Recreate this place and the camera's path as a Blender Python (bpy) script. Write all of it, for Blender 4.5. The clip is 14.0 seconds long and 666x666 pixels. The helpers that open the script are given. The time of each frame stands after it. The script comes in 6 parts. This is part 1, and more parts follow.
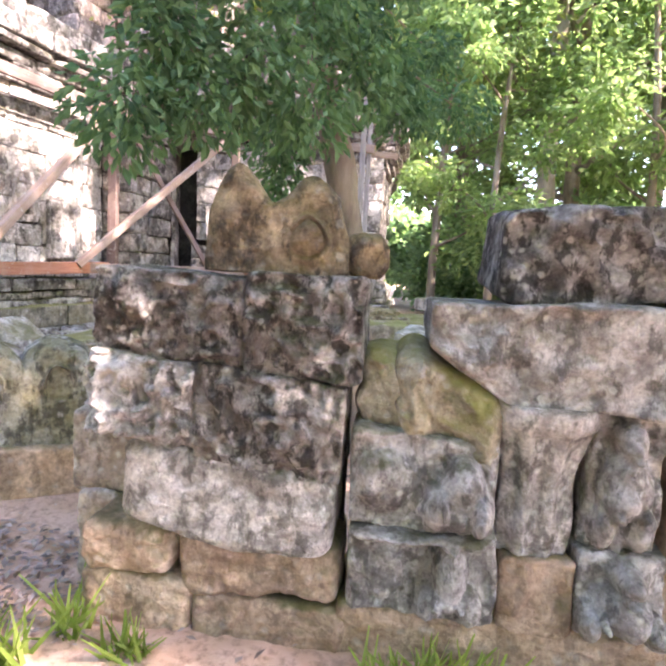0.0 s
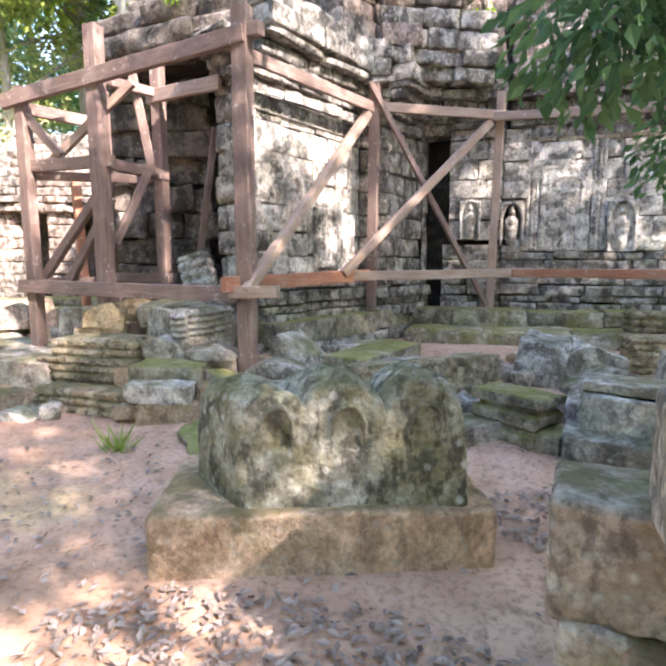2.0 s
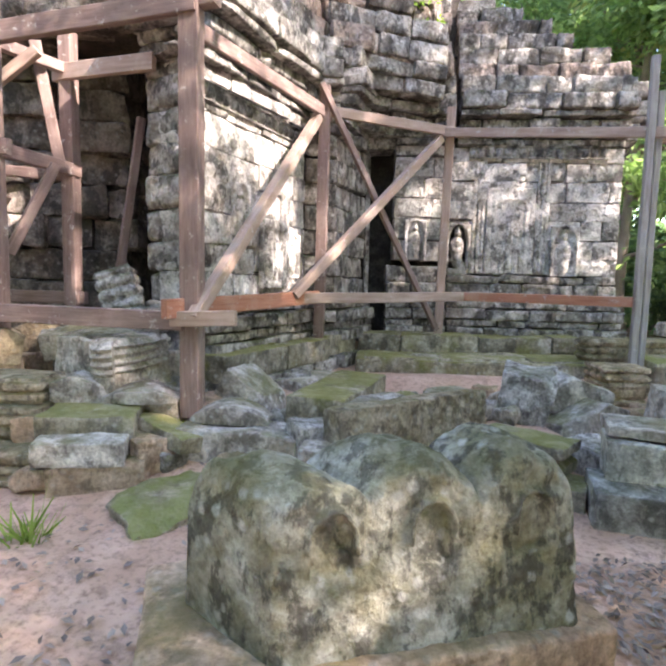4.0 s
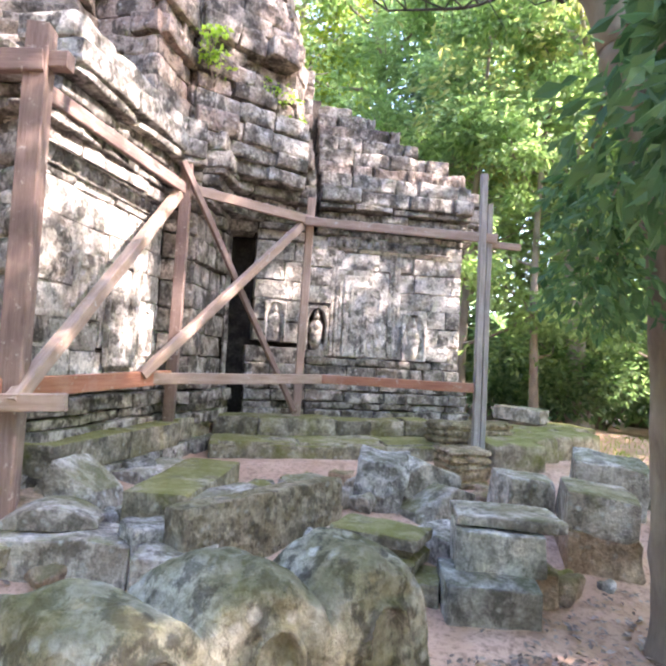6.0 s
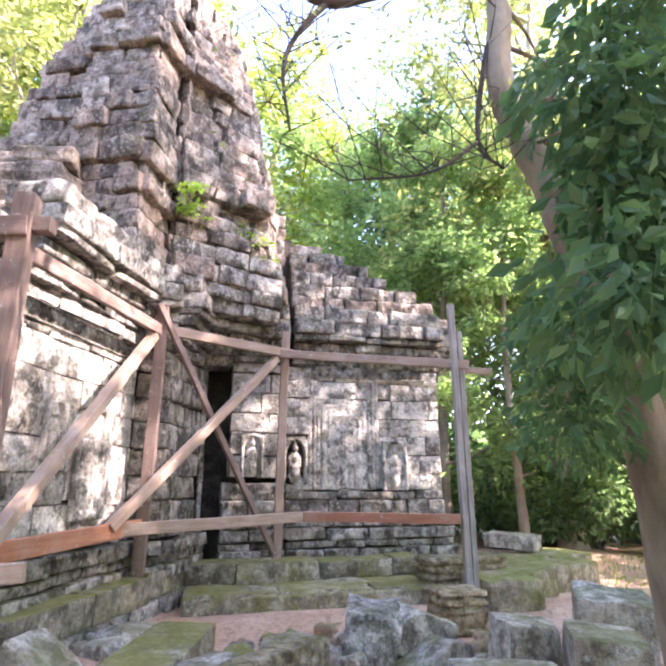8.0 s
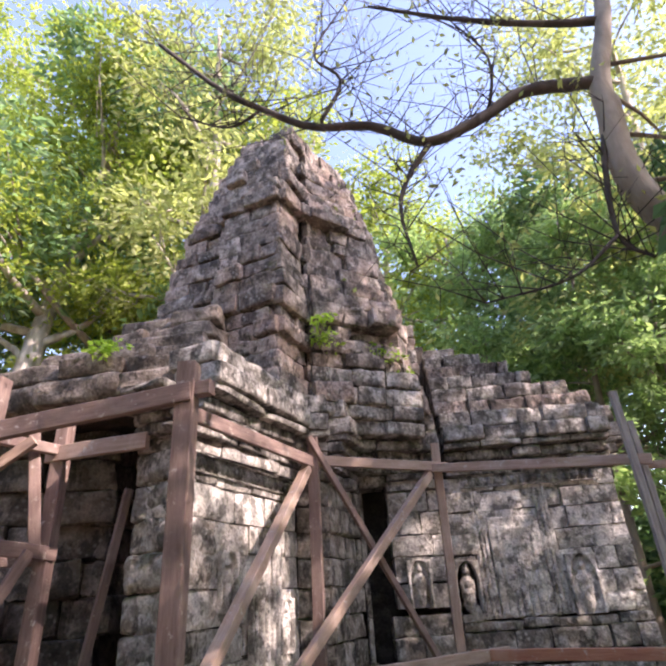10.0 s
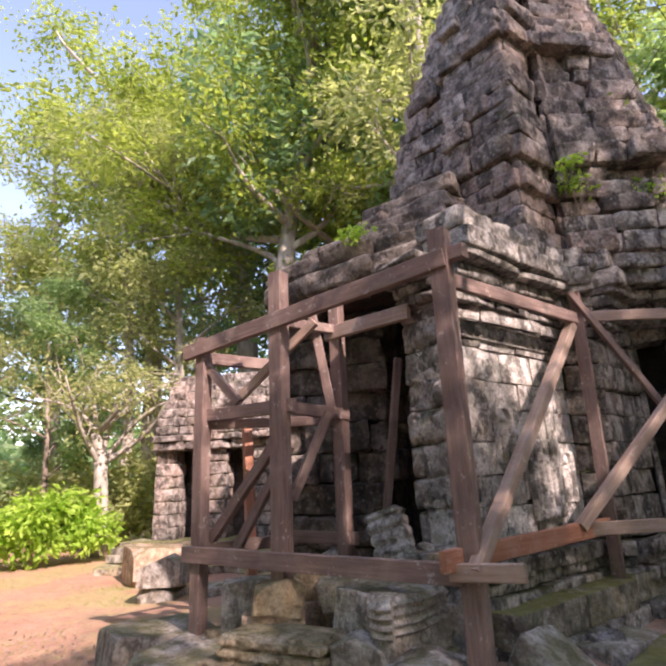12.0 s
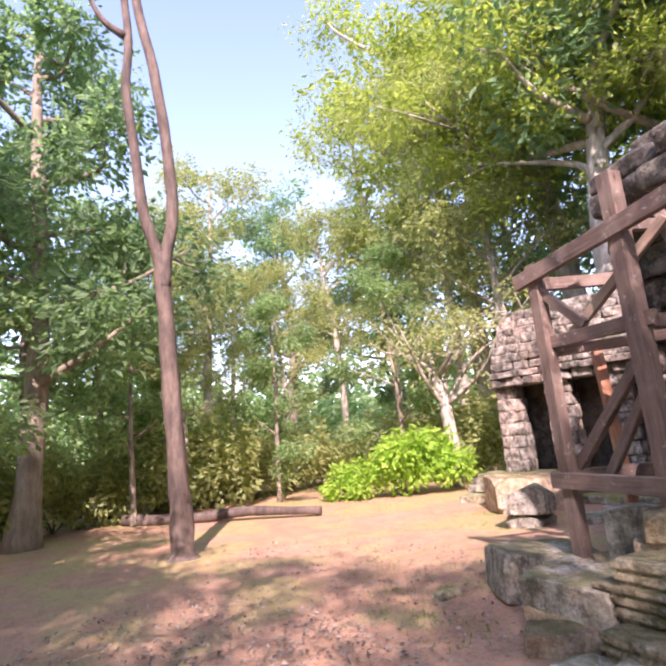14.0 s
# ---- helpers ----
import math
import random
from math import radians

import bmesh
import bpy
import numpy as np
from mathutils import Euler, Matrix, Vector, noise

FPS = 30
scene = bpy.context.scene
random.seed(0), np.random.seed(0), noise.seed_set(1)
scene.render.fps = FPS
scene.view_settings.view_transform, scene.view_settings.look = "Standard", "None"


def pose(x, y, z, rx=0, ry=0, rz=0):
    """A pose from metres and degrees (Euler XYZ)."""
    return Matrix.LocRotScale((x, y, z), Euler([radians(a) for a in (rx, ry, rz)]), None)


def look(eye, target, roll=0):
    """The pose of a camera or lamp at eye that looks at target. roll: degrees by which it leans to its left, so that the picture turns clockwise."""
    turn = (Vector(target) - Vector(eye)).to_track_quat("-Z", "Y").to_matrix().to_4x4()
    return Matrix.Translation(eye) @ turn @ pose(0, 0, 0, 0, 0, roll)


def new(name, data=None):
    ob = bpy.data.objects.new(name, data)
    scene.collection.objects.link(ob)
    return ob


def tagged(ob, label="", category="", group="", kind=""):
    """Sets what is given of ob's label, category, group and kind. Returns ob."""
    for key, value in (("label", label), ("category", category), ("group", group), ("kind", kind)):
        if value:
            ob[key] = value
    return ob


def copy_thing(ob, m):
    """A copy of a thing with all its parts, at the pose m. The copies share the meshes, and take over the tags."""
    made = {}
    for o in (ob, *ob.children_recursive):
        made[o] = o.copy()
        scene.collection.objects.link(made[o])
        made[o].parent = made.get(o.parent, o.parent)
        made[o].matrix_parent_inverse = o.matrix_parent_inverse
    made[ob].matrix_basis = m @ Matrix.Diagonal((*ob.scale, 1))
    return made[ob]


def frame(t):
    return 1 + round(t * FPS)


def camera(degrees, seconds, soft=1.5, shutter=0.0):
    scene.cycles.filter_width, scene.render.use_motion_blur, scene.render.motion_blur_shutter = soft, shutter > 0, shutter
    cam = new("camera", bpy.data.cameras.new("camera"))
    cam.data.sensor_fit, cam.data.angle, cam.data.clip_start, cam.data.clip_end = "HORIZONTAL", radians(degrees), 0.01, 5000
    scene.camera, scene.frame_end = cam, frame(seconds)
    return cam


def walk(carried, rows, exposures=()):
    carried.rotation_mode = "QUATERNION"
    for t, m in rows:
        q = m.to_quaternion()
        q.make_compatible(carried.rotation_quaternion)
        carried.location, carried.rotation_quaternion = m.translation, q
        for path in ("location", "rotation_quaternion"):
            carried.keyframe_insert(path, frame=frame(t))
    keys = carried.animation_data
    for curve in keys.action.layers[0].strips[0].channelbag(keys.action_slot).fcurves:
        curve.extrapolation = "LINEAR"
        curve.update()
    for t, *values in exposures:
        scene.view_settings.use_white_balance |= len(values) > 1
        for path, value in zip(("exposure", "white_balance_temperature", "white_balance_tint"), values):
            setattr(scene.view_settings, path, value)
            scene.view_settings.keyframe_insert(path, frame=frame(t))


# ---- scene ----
cam = camera(64.3, 14.0, soft=2.7)
PATH = [  # seconds, x, y, z, yaw, pitch, roll
    (0.0, -0.001, -0.006, 1.521, 0.24, -7.16, -3.15),
    (0.5, -0.283, 0.186, 1.499, 5.90, -7.24, -2.60),
    (1.0, -0.621, 0.368, 1.555, 12.05, -7.52, -1.55),
    (1.5, -0.975, 0.598, 1.477, 17.90, -6.49, -0.28),
    (2.0, -1.284, 0.753, 1.488, 19.63, -7.53, -0.06),
    (4.5, -2.200, 1.478, 1.534, 4.90, -4.14, -1.74),
    (5.0, -2.185, 1.525, 1.548, 2.38, -1.69, -2.19),
    (5.5, -2.148, 1.544, 1.565, -1.97, 0.47, -2.65),
    (6.0, -2.109, 1.538, 1.580, -6.72, 3.19, -2.93),
    (6.5, -2.103, 1.520, 1.627, -9.48, 6.50, -2.48),
    (7.0, -2.103, 1.513, 1.660, -10.13, 9.44, -1.38),
    (9.5, -2.163, 1.498, 1.912, 0.90, 25.17, 4.00),
    (10.0, -2.218, 1.472, 1.981, 7.54, 26.96, 3.55),
    (10.5, -2.262, 1.429, 2.008, 13.82, 26.98, 1.98),
    (11.0, -2.311, 1.446, 1.987, 19.96, 23.99, 0.83),
    (11.5, -2.374, 1.464, 1.913, 26.52, 19.41, 1.24),
    (12.0, -2.418, 1.463, 1.862, 33.33, 15.54, 2.37),
    (12.5, -2.431, 1.441, 1.829, 40.17, 12.85, 3.24),
    (13.0, -2.458, 1.442, 1.781, 47.77, 10.99, 4.08),
    (13.5, -2.495, 1.388, 1.782, 57.51, 10.63, 5.00),
    (14.0, -2.539, 1.311, 1.795, 67.87, 11.51, 5.13),
]
walk(cam, [(t, pose(x, y, z, 90 + pitch, roll, yaw)) for t, x, y, z, yaw, pitch, roll in PATH],
     [(0.0, 3.60, 7000, 35), (1.0, 3.45, 6900, 28), (2.2, 3.10, 6800, 24), (4.3, 3.15, 6800, 24), (5.0, 3.35, 6850, 26), (7.0, 3.50, 6800, 30), (9.0, 2.80, 6900, 33), (10.0, 2.15, 7000, 34), (11.0, 1.80, 7200, 36), (12.0, 1.80, 7200, 36), (13.0, 1.95, 6900, 35), (14.0, 2.05, 6900, 37)])

# world, sun and exposure
SUN_FROM = Vector((0.84, -0.34, 0.78)).normalized()
world = bpy.data.worlds.new("sky")
scene.world = world
world.use_nodes = True
wn = world.node_tree.nodes
sky = wn.new("ShaderNodeTexSky")
sky.sky_type, sky.sun_disc = "NISHITA", False
sky.sun_elevation = math.asin(SUN_FROM.z)
sky.sun_rotation = math.atan2(SUN_FROM.x, SUN_FROM.y)
sky.air_density, sky.dust_density = 1.0, 0.6
world.node_tree.links.new(sky.outputs[0], wn["Background"].inputs[0])
wn["Background"].inputs[1].default_value = 0.15
sun = new("sun", bpy.data.lights.new("sun", "SUN"))
sun.data.energy, sun.data.angle, sun.data.color = 2.8, radians(0.6), (1.0, 0.95, 0.86)
sun.matrix_world = look(SUN_FROM * 40, (0, 0, 0))

RNG = np.random.default_rng(7)


# ---- mesh tools ----
def lattice(ix, iy, iz, seed):
    h = (ix * 374761393 + iy * 668265263 + iz * 2147483647 + seed * 974711) & 0xFFFFFFFF
    h = ((h ^ (h >> 13)) * 1274126177) & 0xFFFFFFFF
    return ((h ^ (h >> 16)) & 0xFFFF) / 65535.0


def vnoise(p, seed=0):
    """Value noise of points (n, 3), from 0 to 1."""
    i = np.floor(p).astype(np.int64)
    f = p - i
    f = f * f * (3 - 2 * f)
    out = np.zeros(len(p))
    for dx in (0, 1):
        for dy in (0, 1):
            for dz in (0, 1):
                w = (f[:, 0] if dx else 1 - f[:, 0]) * (f[:, 1] if dy else 1 - f[:, 1]) * (f[:, 2] if dz else 1 - f[:, 2])
                out += w * lattice(i[:, 0] + dx, i[:, 1] + dy, i[:, 2] + dz, seed)
    return out


def fbm(p, seed=0, octaves=3):
    total, amp, s = 0.0, 0.5, 0.0
    for k in range(octaves):
        total = total + amp * vnoise(p * 2.0 ** k + 17.3 * k, seed + k)
        s += amp
        amp *= 0.55
    return total / s


def to_mesh(name, verts, faces, material, smooth=True):
    me = bpy.data.meshes.new(name)
    me.from_pydata([tuple(v) for v in verts], [], [tuple(f) for f in faces])
    if material:
        me.materials.append(material)
    if smooth:
        me.polygons.foreach_set("use_smooth", [True] * len(me.polygons))
    me.update()
    if smooth == "crisp":  # worn faces that meet in hard edges
        me.set_sharp_from_angle(angle=radians(38))
    return me


def quads_mesh(name, verts, nquads, material, smooth=False):
    """A mesh of separate quads: verts (4 * nquads, 3)."""
    me = bpy.data.meshes.new(name)
    me.vertices.add(4 * nquads)
    me.vertices.foreach_set("co", verts.astype(np.float32).ravel())
    me.loops.add(4 * nquads)
    me.loops.foreach_set("vertex_index", np.arange(4 * nquads, dtype=np.int32))
    me.polygons.add(nquads)
    me.polygons.foreach_set("loop_start", np.arange(0, 4 * nquads, 4, dtype=np.int32))
    me.polygons.foreach_set("loop_total", np.full(nquads, 4, dtype=np.int32))
    me.polygons.foreach_set("use_smooth", np.full(nquads, smooth))
    me.materials.append(material)
    me.update(calc_edges=True)
    return me


def part(name, me, parent, label="", m=None):
    ob = new(name, me)
    ob.parent = parent
    if m is not None:
        ob.matrix_basis = m
    if label:
        ob["label"] = label
    return ob


GRIDS = {}


def cube_grid(n):
    if n in GRIDS:
        return GRIDS[n]
    index, pts, faces = {}, [], []

    def vid(c):
        if c not in index:
            index[c] = len(pts)
            pts.append(c)
        return index[c]

    for axis in range(3):
        for side in (0, n):
            for a in range(n):
                for b in range(n):
                    q = []
                    for da, db in ((0, 0), (1, 0), (1, 1), (0, 1)):
                        c = [0, 0, 0]
                        c[axis], c[(axis + 1) % 3], c[(axis + 2) % 3] = side, a + da, b + db
                        q.append(vid(tuple(c)))
                    faces.append(q if side else q[::-1])
    g = np.array(pts, float) / n * 2 - 1
    GRIDS[n] = (g, faces)
    return GRIDS[n]


def block_verts(w, d, h, n, r, rough, freq, seed, warp=0.0):
    """A worn stone block with its base at z = 0, centred on x and y."""
    g, faces = cube_grid(n)
    t = np.sign(g) * np.abs(g) ** 0.72
    half = np.array((w, d, h)) / 2
    r = min(r, half.min() * 0.9)
    p = t * half
    inner = np.clip(p, -(half - r), half - r)
    dv = p - inner
    ln = np.linalg.norm(dv, axis=1, keepdims=True)
    nrm = dv / np.maximum(ln, 1e-9)
    p = inner + nrm * r
    o = seed * 7.31
    if warp:
        for k in range(3):
            p[:, k] += warp * (vnoise(p * (1.3 / max(half)) + o + 31 * k, seed + k) - 0.5) * 2
    p = p + nrm * (rough * (fbm(p * freq + o, seed, 3) - 0.5) * 2)[:, None]
    p[:, 2] += half[2]
    return p, faces


def tube(points, radii, sides=8, wobble=0.0, seed=0):
    """Verts and faces of a tapered tube along points."""
    pts = [Vector(p) for p in points]
    verts, faces = [], []
    x = None
    for i, p in enumerate(pts):
        a = (pts[min(i + 1, len(pts) - 1)] - pts[max(i - 1, 0)]).normalized()
        if x is None:
            x = a.orthogonal().normalized()
        x = (x - a * x.dot(a)).normalized()
        y = a.cross(x)
        for k in range(sides):
            ang = 2 * math.pi * k / sides
            rr = radii[i] * (1 + wobble * (noise.noise(Vector((i * 0.7 + seed, math.cos(ang), math.sin(ang))))))
            verts.append(p + (x * math.cos(ang) + y * math.sin(ang)) * rr)
    for i in range(len(pts) - 1):
        for k in range(sides):
            a, b = i * sides + k, i * sides + (k + 1) % sides
            faces.append((a, b, b + sides, a + sides))
    faces.append(tuple(range(sides))[::-1])
    faces.append(tuple(range((len(pts) - 1) * sides, len(pts) * sides)))
    return verts, faces


def join(*pieces):
    verts, faces = [], []
    for v, f in pieces:
        o = len(verts)
        verts.extend(v)
        faces.extend([tuple(i + o for i in q) for q in f])
    return verts, faces


def smooth_path(points, steps=5):
    """A Catmull-Rom curve through points."""
    p = [Vector(q) for q in points]
    p = [p[0] * 2 - p[1]] + p + [p[-1] * 2 - p[-2]]
    out = []
    for i in range(1, len(p) - 2):
        for k in range(steps):
            t = k / steps
            a, b, c, d = p[i - 1], p[i], p[i + 1], p[i + 2]
            out.append(0.5 * (2 * b + (c - a) * t + (2 * a - 5 * b + 4 * c - d) * t * t + (3 * b - a - 3 * c + d) * t ** 3))
    out.append(p[-2])
    return out


def leaves(centres, spread, count, size, seed, droop=0.3, flat=0.6):
    """Folded leaf quads scattered in clumps: centres (k, 3), spread (k, 3). Returns verts."""
    g = np.random.default_rng(seed)
    centres, spread = np.asarray(centres, float), np.asarray(spread, float)
    k = g.integers(0, len(centres), count)
    u = g.normal(size=(count, 3))
    u /= np.linalg.norm(u, axis=1, keepdims=True)
    rad = g.random(count) ** 0.45
    p = centres[k] + u * rad[:, None] * spread[k]
    p += (np.stack([vnoise(p * 1.7 + 9 * j, seed + j) for j in range(3)], 1) - 0.5) * spread[k] * 0.7
    along = u * 0.7 + g.normal(size=(count, 3)) * 0.6
    along[:, 2] = along[:, 2] * flat - droop
    along /= np.linalg.norm(along, axis=1, keepdims=True)
    side = np.cross(along, g.normal(size=(count, 3)))
    side /= np.linalg.norm(side, axis=1, keepdims=True)
    up = np.cross(side, along)
    s = (size * (0.6 + 0.8 * g.random(count)))[:, None]
    v = np.empty((count, 4, 3))
    v[:, 0] = p
    v[:, 1] = p + along * s * 0.5 + side * s * 0.24 + up * s * 0.08
    v[:, 2] = p + along * s - up * s * 0.06
    v[:, 3] = p + along * s * 0.5 - side * s * 0.24 + up * s * 0.08
    return v.reshape(-1, 3)


# ---- materials ----
def new_material(name):
    m = bpy.data.materials.new(name)
    m.use_nodes = True
    return m, m.node_tree.nodes, m.node_tree.links, m.node_tree.nodes["Principled BSDF"]


def noise_node(n, l, vec, scale, detail=4.0, rough=0.55):
    a = n.new("ShaderNodeTexNoise")
    a.inputs["Scale"].default_value, a.inputs["Detail"].default_value, a.inputs["Roughness"].default_value = scale, detail, rough
    l.new(vec, a.inputs["Vector"])
    return a.outputs["Fac"]


def ramp(n, l, fac, lo, hi, top=1.0):
    a = n.new("ShaderNodeMapRange")
    a.inputs[1].default_value, a.inputs[2].default_value, a.inputs[4].default_value = lo, hi, top
    l.new(fac, a.inputs[0])
    return a.outputs[0]


def mix(n, l, fac, a, b, kind="MIX"):
    x = n.new("ShaderNodeMix")
    x.data_type, x.blend_type = "RGBA", kind
    for value, slot in ((fac, 0), (a, 6), (b, 7)):
        if isinstance(value, tuple):
            x.inputs[slot].default_value = (*value, 1)
        elif isinstance(value, (int, float)):
            x.inputs[slot].default_value = value
        else:
            l.new(value, x.inputs[slot])
    return x.outputs[2]


def math_node(n, l, op, a, b):
    x = n.new("ShaderNodeMath")
    x.operation = op
    for i, v in enumerate((a, b)):
        if isinstance(v, (int, float)):
            x.inputs[i].default_value = v
        else:
            l.new(v, x.inputs[i])
    return x.outputs[0]


def bump(n, l, height, strength, distance, under=None):
    b = n.new("ShaderNodeBump")
    b.inputs["Strength"].default_value, b.inputs["Distance"].default_value = strength, distance
    l.new(height, b.inputs["Height"])
    if under is not None:
        l.new(under, b.inputs["Normal"])
    return b.outputs["Normal"]


def stone(name, light, dark, black=0.5, lichen=0.4, moss=0.0, mosscol=(0.12, 0.14, 0.03), warm=(0.34, 0.25, 0.18), warmth=0.3, fine=1.0, carve=0.0, grain=3.2, run=0.6):
    """Weathered sandstone: two tones, black crust, pale lichen spots and moss on top."""
    m, n, l, bs = new_material(name)
    geo = n.new("ShaderNodeNewGeometry")
    pos = geo.outputs["Position"]
    rnd = n.new("ShaderNodeObjectInfo").outputs["Random"]
    shift = n.new("ShaderNodeVectorMath")
    shift.operation = "MULTIPLY_ADD"
    comb = n.new("ShaderNodeCombineXYZ")
    for i in range(3):
        l.new(rnd, comb.inputs[i])
    shift.inputs[1].default_value = (9.0, 7.0, 5.0)
    l.new(comb.outputs[0], shift.inputs[0])
    l.new(pos, shift.inputs[2])
    vec = shift.outputs[0]
    big = noise_node(n, l, pos, 0.9, 5)
    mid = noise_node(n, l, vec, 5.5 * fine, 7, 0.62)
    fin = noise_node(n, l, vec, 34 * fine, 6, 0.65)
    col = mix(n, l, ramp(n, l, mid, 0.42, 0.60), dark, light)
    col = mix(n, l, ramp(n, l, big, 0.42, 0.68, warmth), col, warm)
    tone = math_node(n, l, "MULTIPLY_ADD", rnd, 0.5)
    tone.node.inputs[2].default_value = 0.75
    col = mix(n, l, 1.0, col, tone, "MULTIPLY")
    # black crust, running down the faces
    st = n.new("ShaderNodeMapping")
    st.inputs["Scale"].default_value = (1.0, 1.0, run)
    l.new(vec, st.inputs["Vector"])
    crust = noise_node(n, l, st.outputs[0], grain, 8, 0.68)
    col = mix(n, l, ramp(n, l, crust, 0.50, 0.57, black), col, (0.035, 0.033, 0.03))
    # lichen
    vor = n.new("ShaderNodeTexVoronoi")
    vor.inputs["Scale"].default_value = 13 * fine
    l.new(vec, vor.inputs["Vector"])
    spot = math_node(n, l, "ADD", vor.outputs["Distance"], math_node(n, l, "MULTIPLY", fin, 0.7))
    patch = noise_node(n, l, vec, 2.1, 4)
    lich = math_node(n, l, "MULTIPLY", ramp(n, l, spot, 0.66, 0.50), ramp(n, l, patch, 0.42, 0.54, lichen))
    col = mix(n, l, lich, col, (0.62, 0.61, 0.55))
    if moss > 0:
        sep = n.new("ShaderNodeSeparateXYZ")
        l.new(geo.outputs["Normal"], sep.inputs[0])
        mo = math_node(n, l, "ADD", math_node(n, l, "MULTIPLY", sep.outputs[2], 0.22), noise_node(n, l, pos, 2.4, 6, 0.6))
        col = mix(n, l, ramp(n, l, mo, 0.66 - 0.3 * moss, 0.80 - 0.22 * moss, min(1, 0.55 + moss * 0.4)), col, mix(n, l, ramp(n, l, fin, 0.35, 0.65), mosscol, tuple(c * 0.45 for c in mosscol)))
    col = mix(n, l, 0.6, col, mix(n, l, ramp(n, l, fin, 0.38, 0.60), (0.42, 0.42, 0.42), (1.0, 1.0, 1.0)), "MULTIPLY")
    l.new(col, bs.inputs["Base Color"])
    bs.inputs["Roughness"].default_value = 0.92
    bs.inputs["Specular IOR Level"].default_value = 0.25
    nm = bump(n, l, mid, 0.6, 0.05)
    if carve:
        v2 = n.new("ShaderNodeTexVoronoi")
        v2.inputs["Scale"].default_value = 11
        l.new(vec, v2.inputs["Vector"])
        nm = bump(n, l, math_node(n, l, "ADD", v2.outputs["Distance"], crust), carve, 0.06, nm)
    nm = bump(n, l, fin, 0.7, 0.028, nm)
    l.new(nm, bs.inputs["Normal"])
    return m


def foliage(name, a, b, trans=0.35):
    m, n, l, bs = new_material(name)
    geo = n.new("ShaderNodeNewGeometry")
    f = noise_node(n, l, geo.outputs["Position"], 0.7, 3)
    f = math_node(n, l, "ADD", math_node(n, l, "MULTIPLY", f, 0.9), math_node(n, l, "MULTIPLY", geo.outputs["Random Per Island"], 0.5))
    col = mix(n, l, ramp(n, l, f, 0.4, 1.0), a, b)
    l.new(col, bs.inputs["Base Color"])
    bs.inputs["Roughness"].default_value = 0.55
    bs.inputs["Specular IOR Level"].default_value = 0.3
    tr = n.new("ShaderNodeBsdfTranslucent")
    l.new(mix(n, l, 1.0, col, (1.35, 1.45, 0.95), "MULTIPLY"), tr.inputs["Color"])
    ms = n.new("ShaderNodeMixShader")
    ms.inputs[0].default_value = trans
    l.new(bs.outputs[0], ms.inputs[1])
    l.new(tr.outputs[0], ms.inputs[2])
    l.new(ms.outputs[0], n["Material Output"].inputs["Surface"])
    return m


def bark(name, a, b, scale=6.0):
    m, n, l, bs = new_material(name)
    geo = n.new("ShaderNodeNewGeometry")
    st = n.new("ShaderNodeMapping")
    st.inputs["Scale"].default_value = (1, 1, 0.3)
    l.new(geo.outputs["Position"], st.inputs["Vector"])
    f = noise_node(n, l, st.outputs[0], scale, 8, 0.65)
    f2 = noise_node(n, l, geo.outputs["Position"], 1.4, 4)
    col = mix(n, l, ramp(n, l, f, 0.35, 0.65), a, b)
    col = mix(n, l, ramp(n, l, f2, 0.45, 0.65, 0.5), col, tuple(c * 0.5 for c in a))
    l.new(col, bs.inputs["Base Color"])
    bs.inputs["Roughness"].default_value = 0.9
    l.new(bump(n, l, f, 0.8, 0.03), bs.inputs["Normal"])
    return m


def timber(name, a, b, worn):
    """Sawn timber, grained along the beam's own x axis, pale where the paint is gone."""
    m, n, l, bs = new_material(name)
    tc = n.new("ShaderNodeTexCoord")
    st = n.new("ShaderNodeMapping")
    st.inputs["Scale"].default_value = (1.2, 14, 14)
    l.new(tc.outputs["Object"], st.inputs["Vector"])
    rnd = n.new("ShaderNodeObjectInfo").outputs["Random"]
    add = n.new("ShaderNodeVectorMath")
    add.operation = "ADD"
    l.new(st.outputs[0], add.inputs[0])
    l.new(rnd, add.inputs[1])
    f = noise_node(n, l, add.outputs[0], 2.6, 7, 0.65)
    geo = n.new("ShaderNodeNewGeometry")
    f2 = noise_node(n, l, geo.outputs["Position"], 2.6, 6, 0.65)
    f3 = noise_node(n, l, geo.outputs["Position"], 11, 6, 0.7)
    col = mix(n, l, ramp(n, l, f, 0.3, 0.7), a, b)
    col = mix(n, l, ramp(n, l, f2, 0.5, 0.68, 0.55), col, worn)
    col = mix(n, l, ramp(n, l, f3, 0.60, 0.68, 0.7), col, (0.55, 0.52, 0.47))
    l.new(col, bs.inputs["Base Color"])
    bs.inputs["Roughness"].default_value = 0.8
    l.new(bump(n, l, f, 0.6, 0.01), bs.inputs["Normal"])
    return m


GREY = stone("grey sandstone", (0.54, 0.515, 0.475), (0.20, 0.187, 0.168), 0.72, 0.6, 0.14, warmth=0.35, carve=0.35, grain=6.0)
FACADE = stone("pale facade sandstone", (0.82, 0.785, 0.73), (0.50, 0.47, 0.425), 0.66, 0.8, 0.0, warmth=0.3, carve=0.3, grain=5.0, run=0.9)
TOWER = stone("tower sandstone", (0.48, 0.42, 0.37), (0.16, 0.138, 0.12), 0.7, 0.45, 0.08, warm=(0.45, 0.32, 0.26), warmth=0.6, carve=0.3, grain=5.0)
DARK = stone("dark carved sandstone", (0.52, 0.505, 0.485), (0.15, 0.142, 0.135), 0.8, 1.0, 0.03, warmth=0.3, fine=1.5, carve=1.0, grain=15.0)
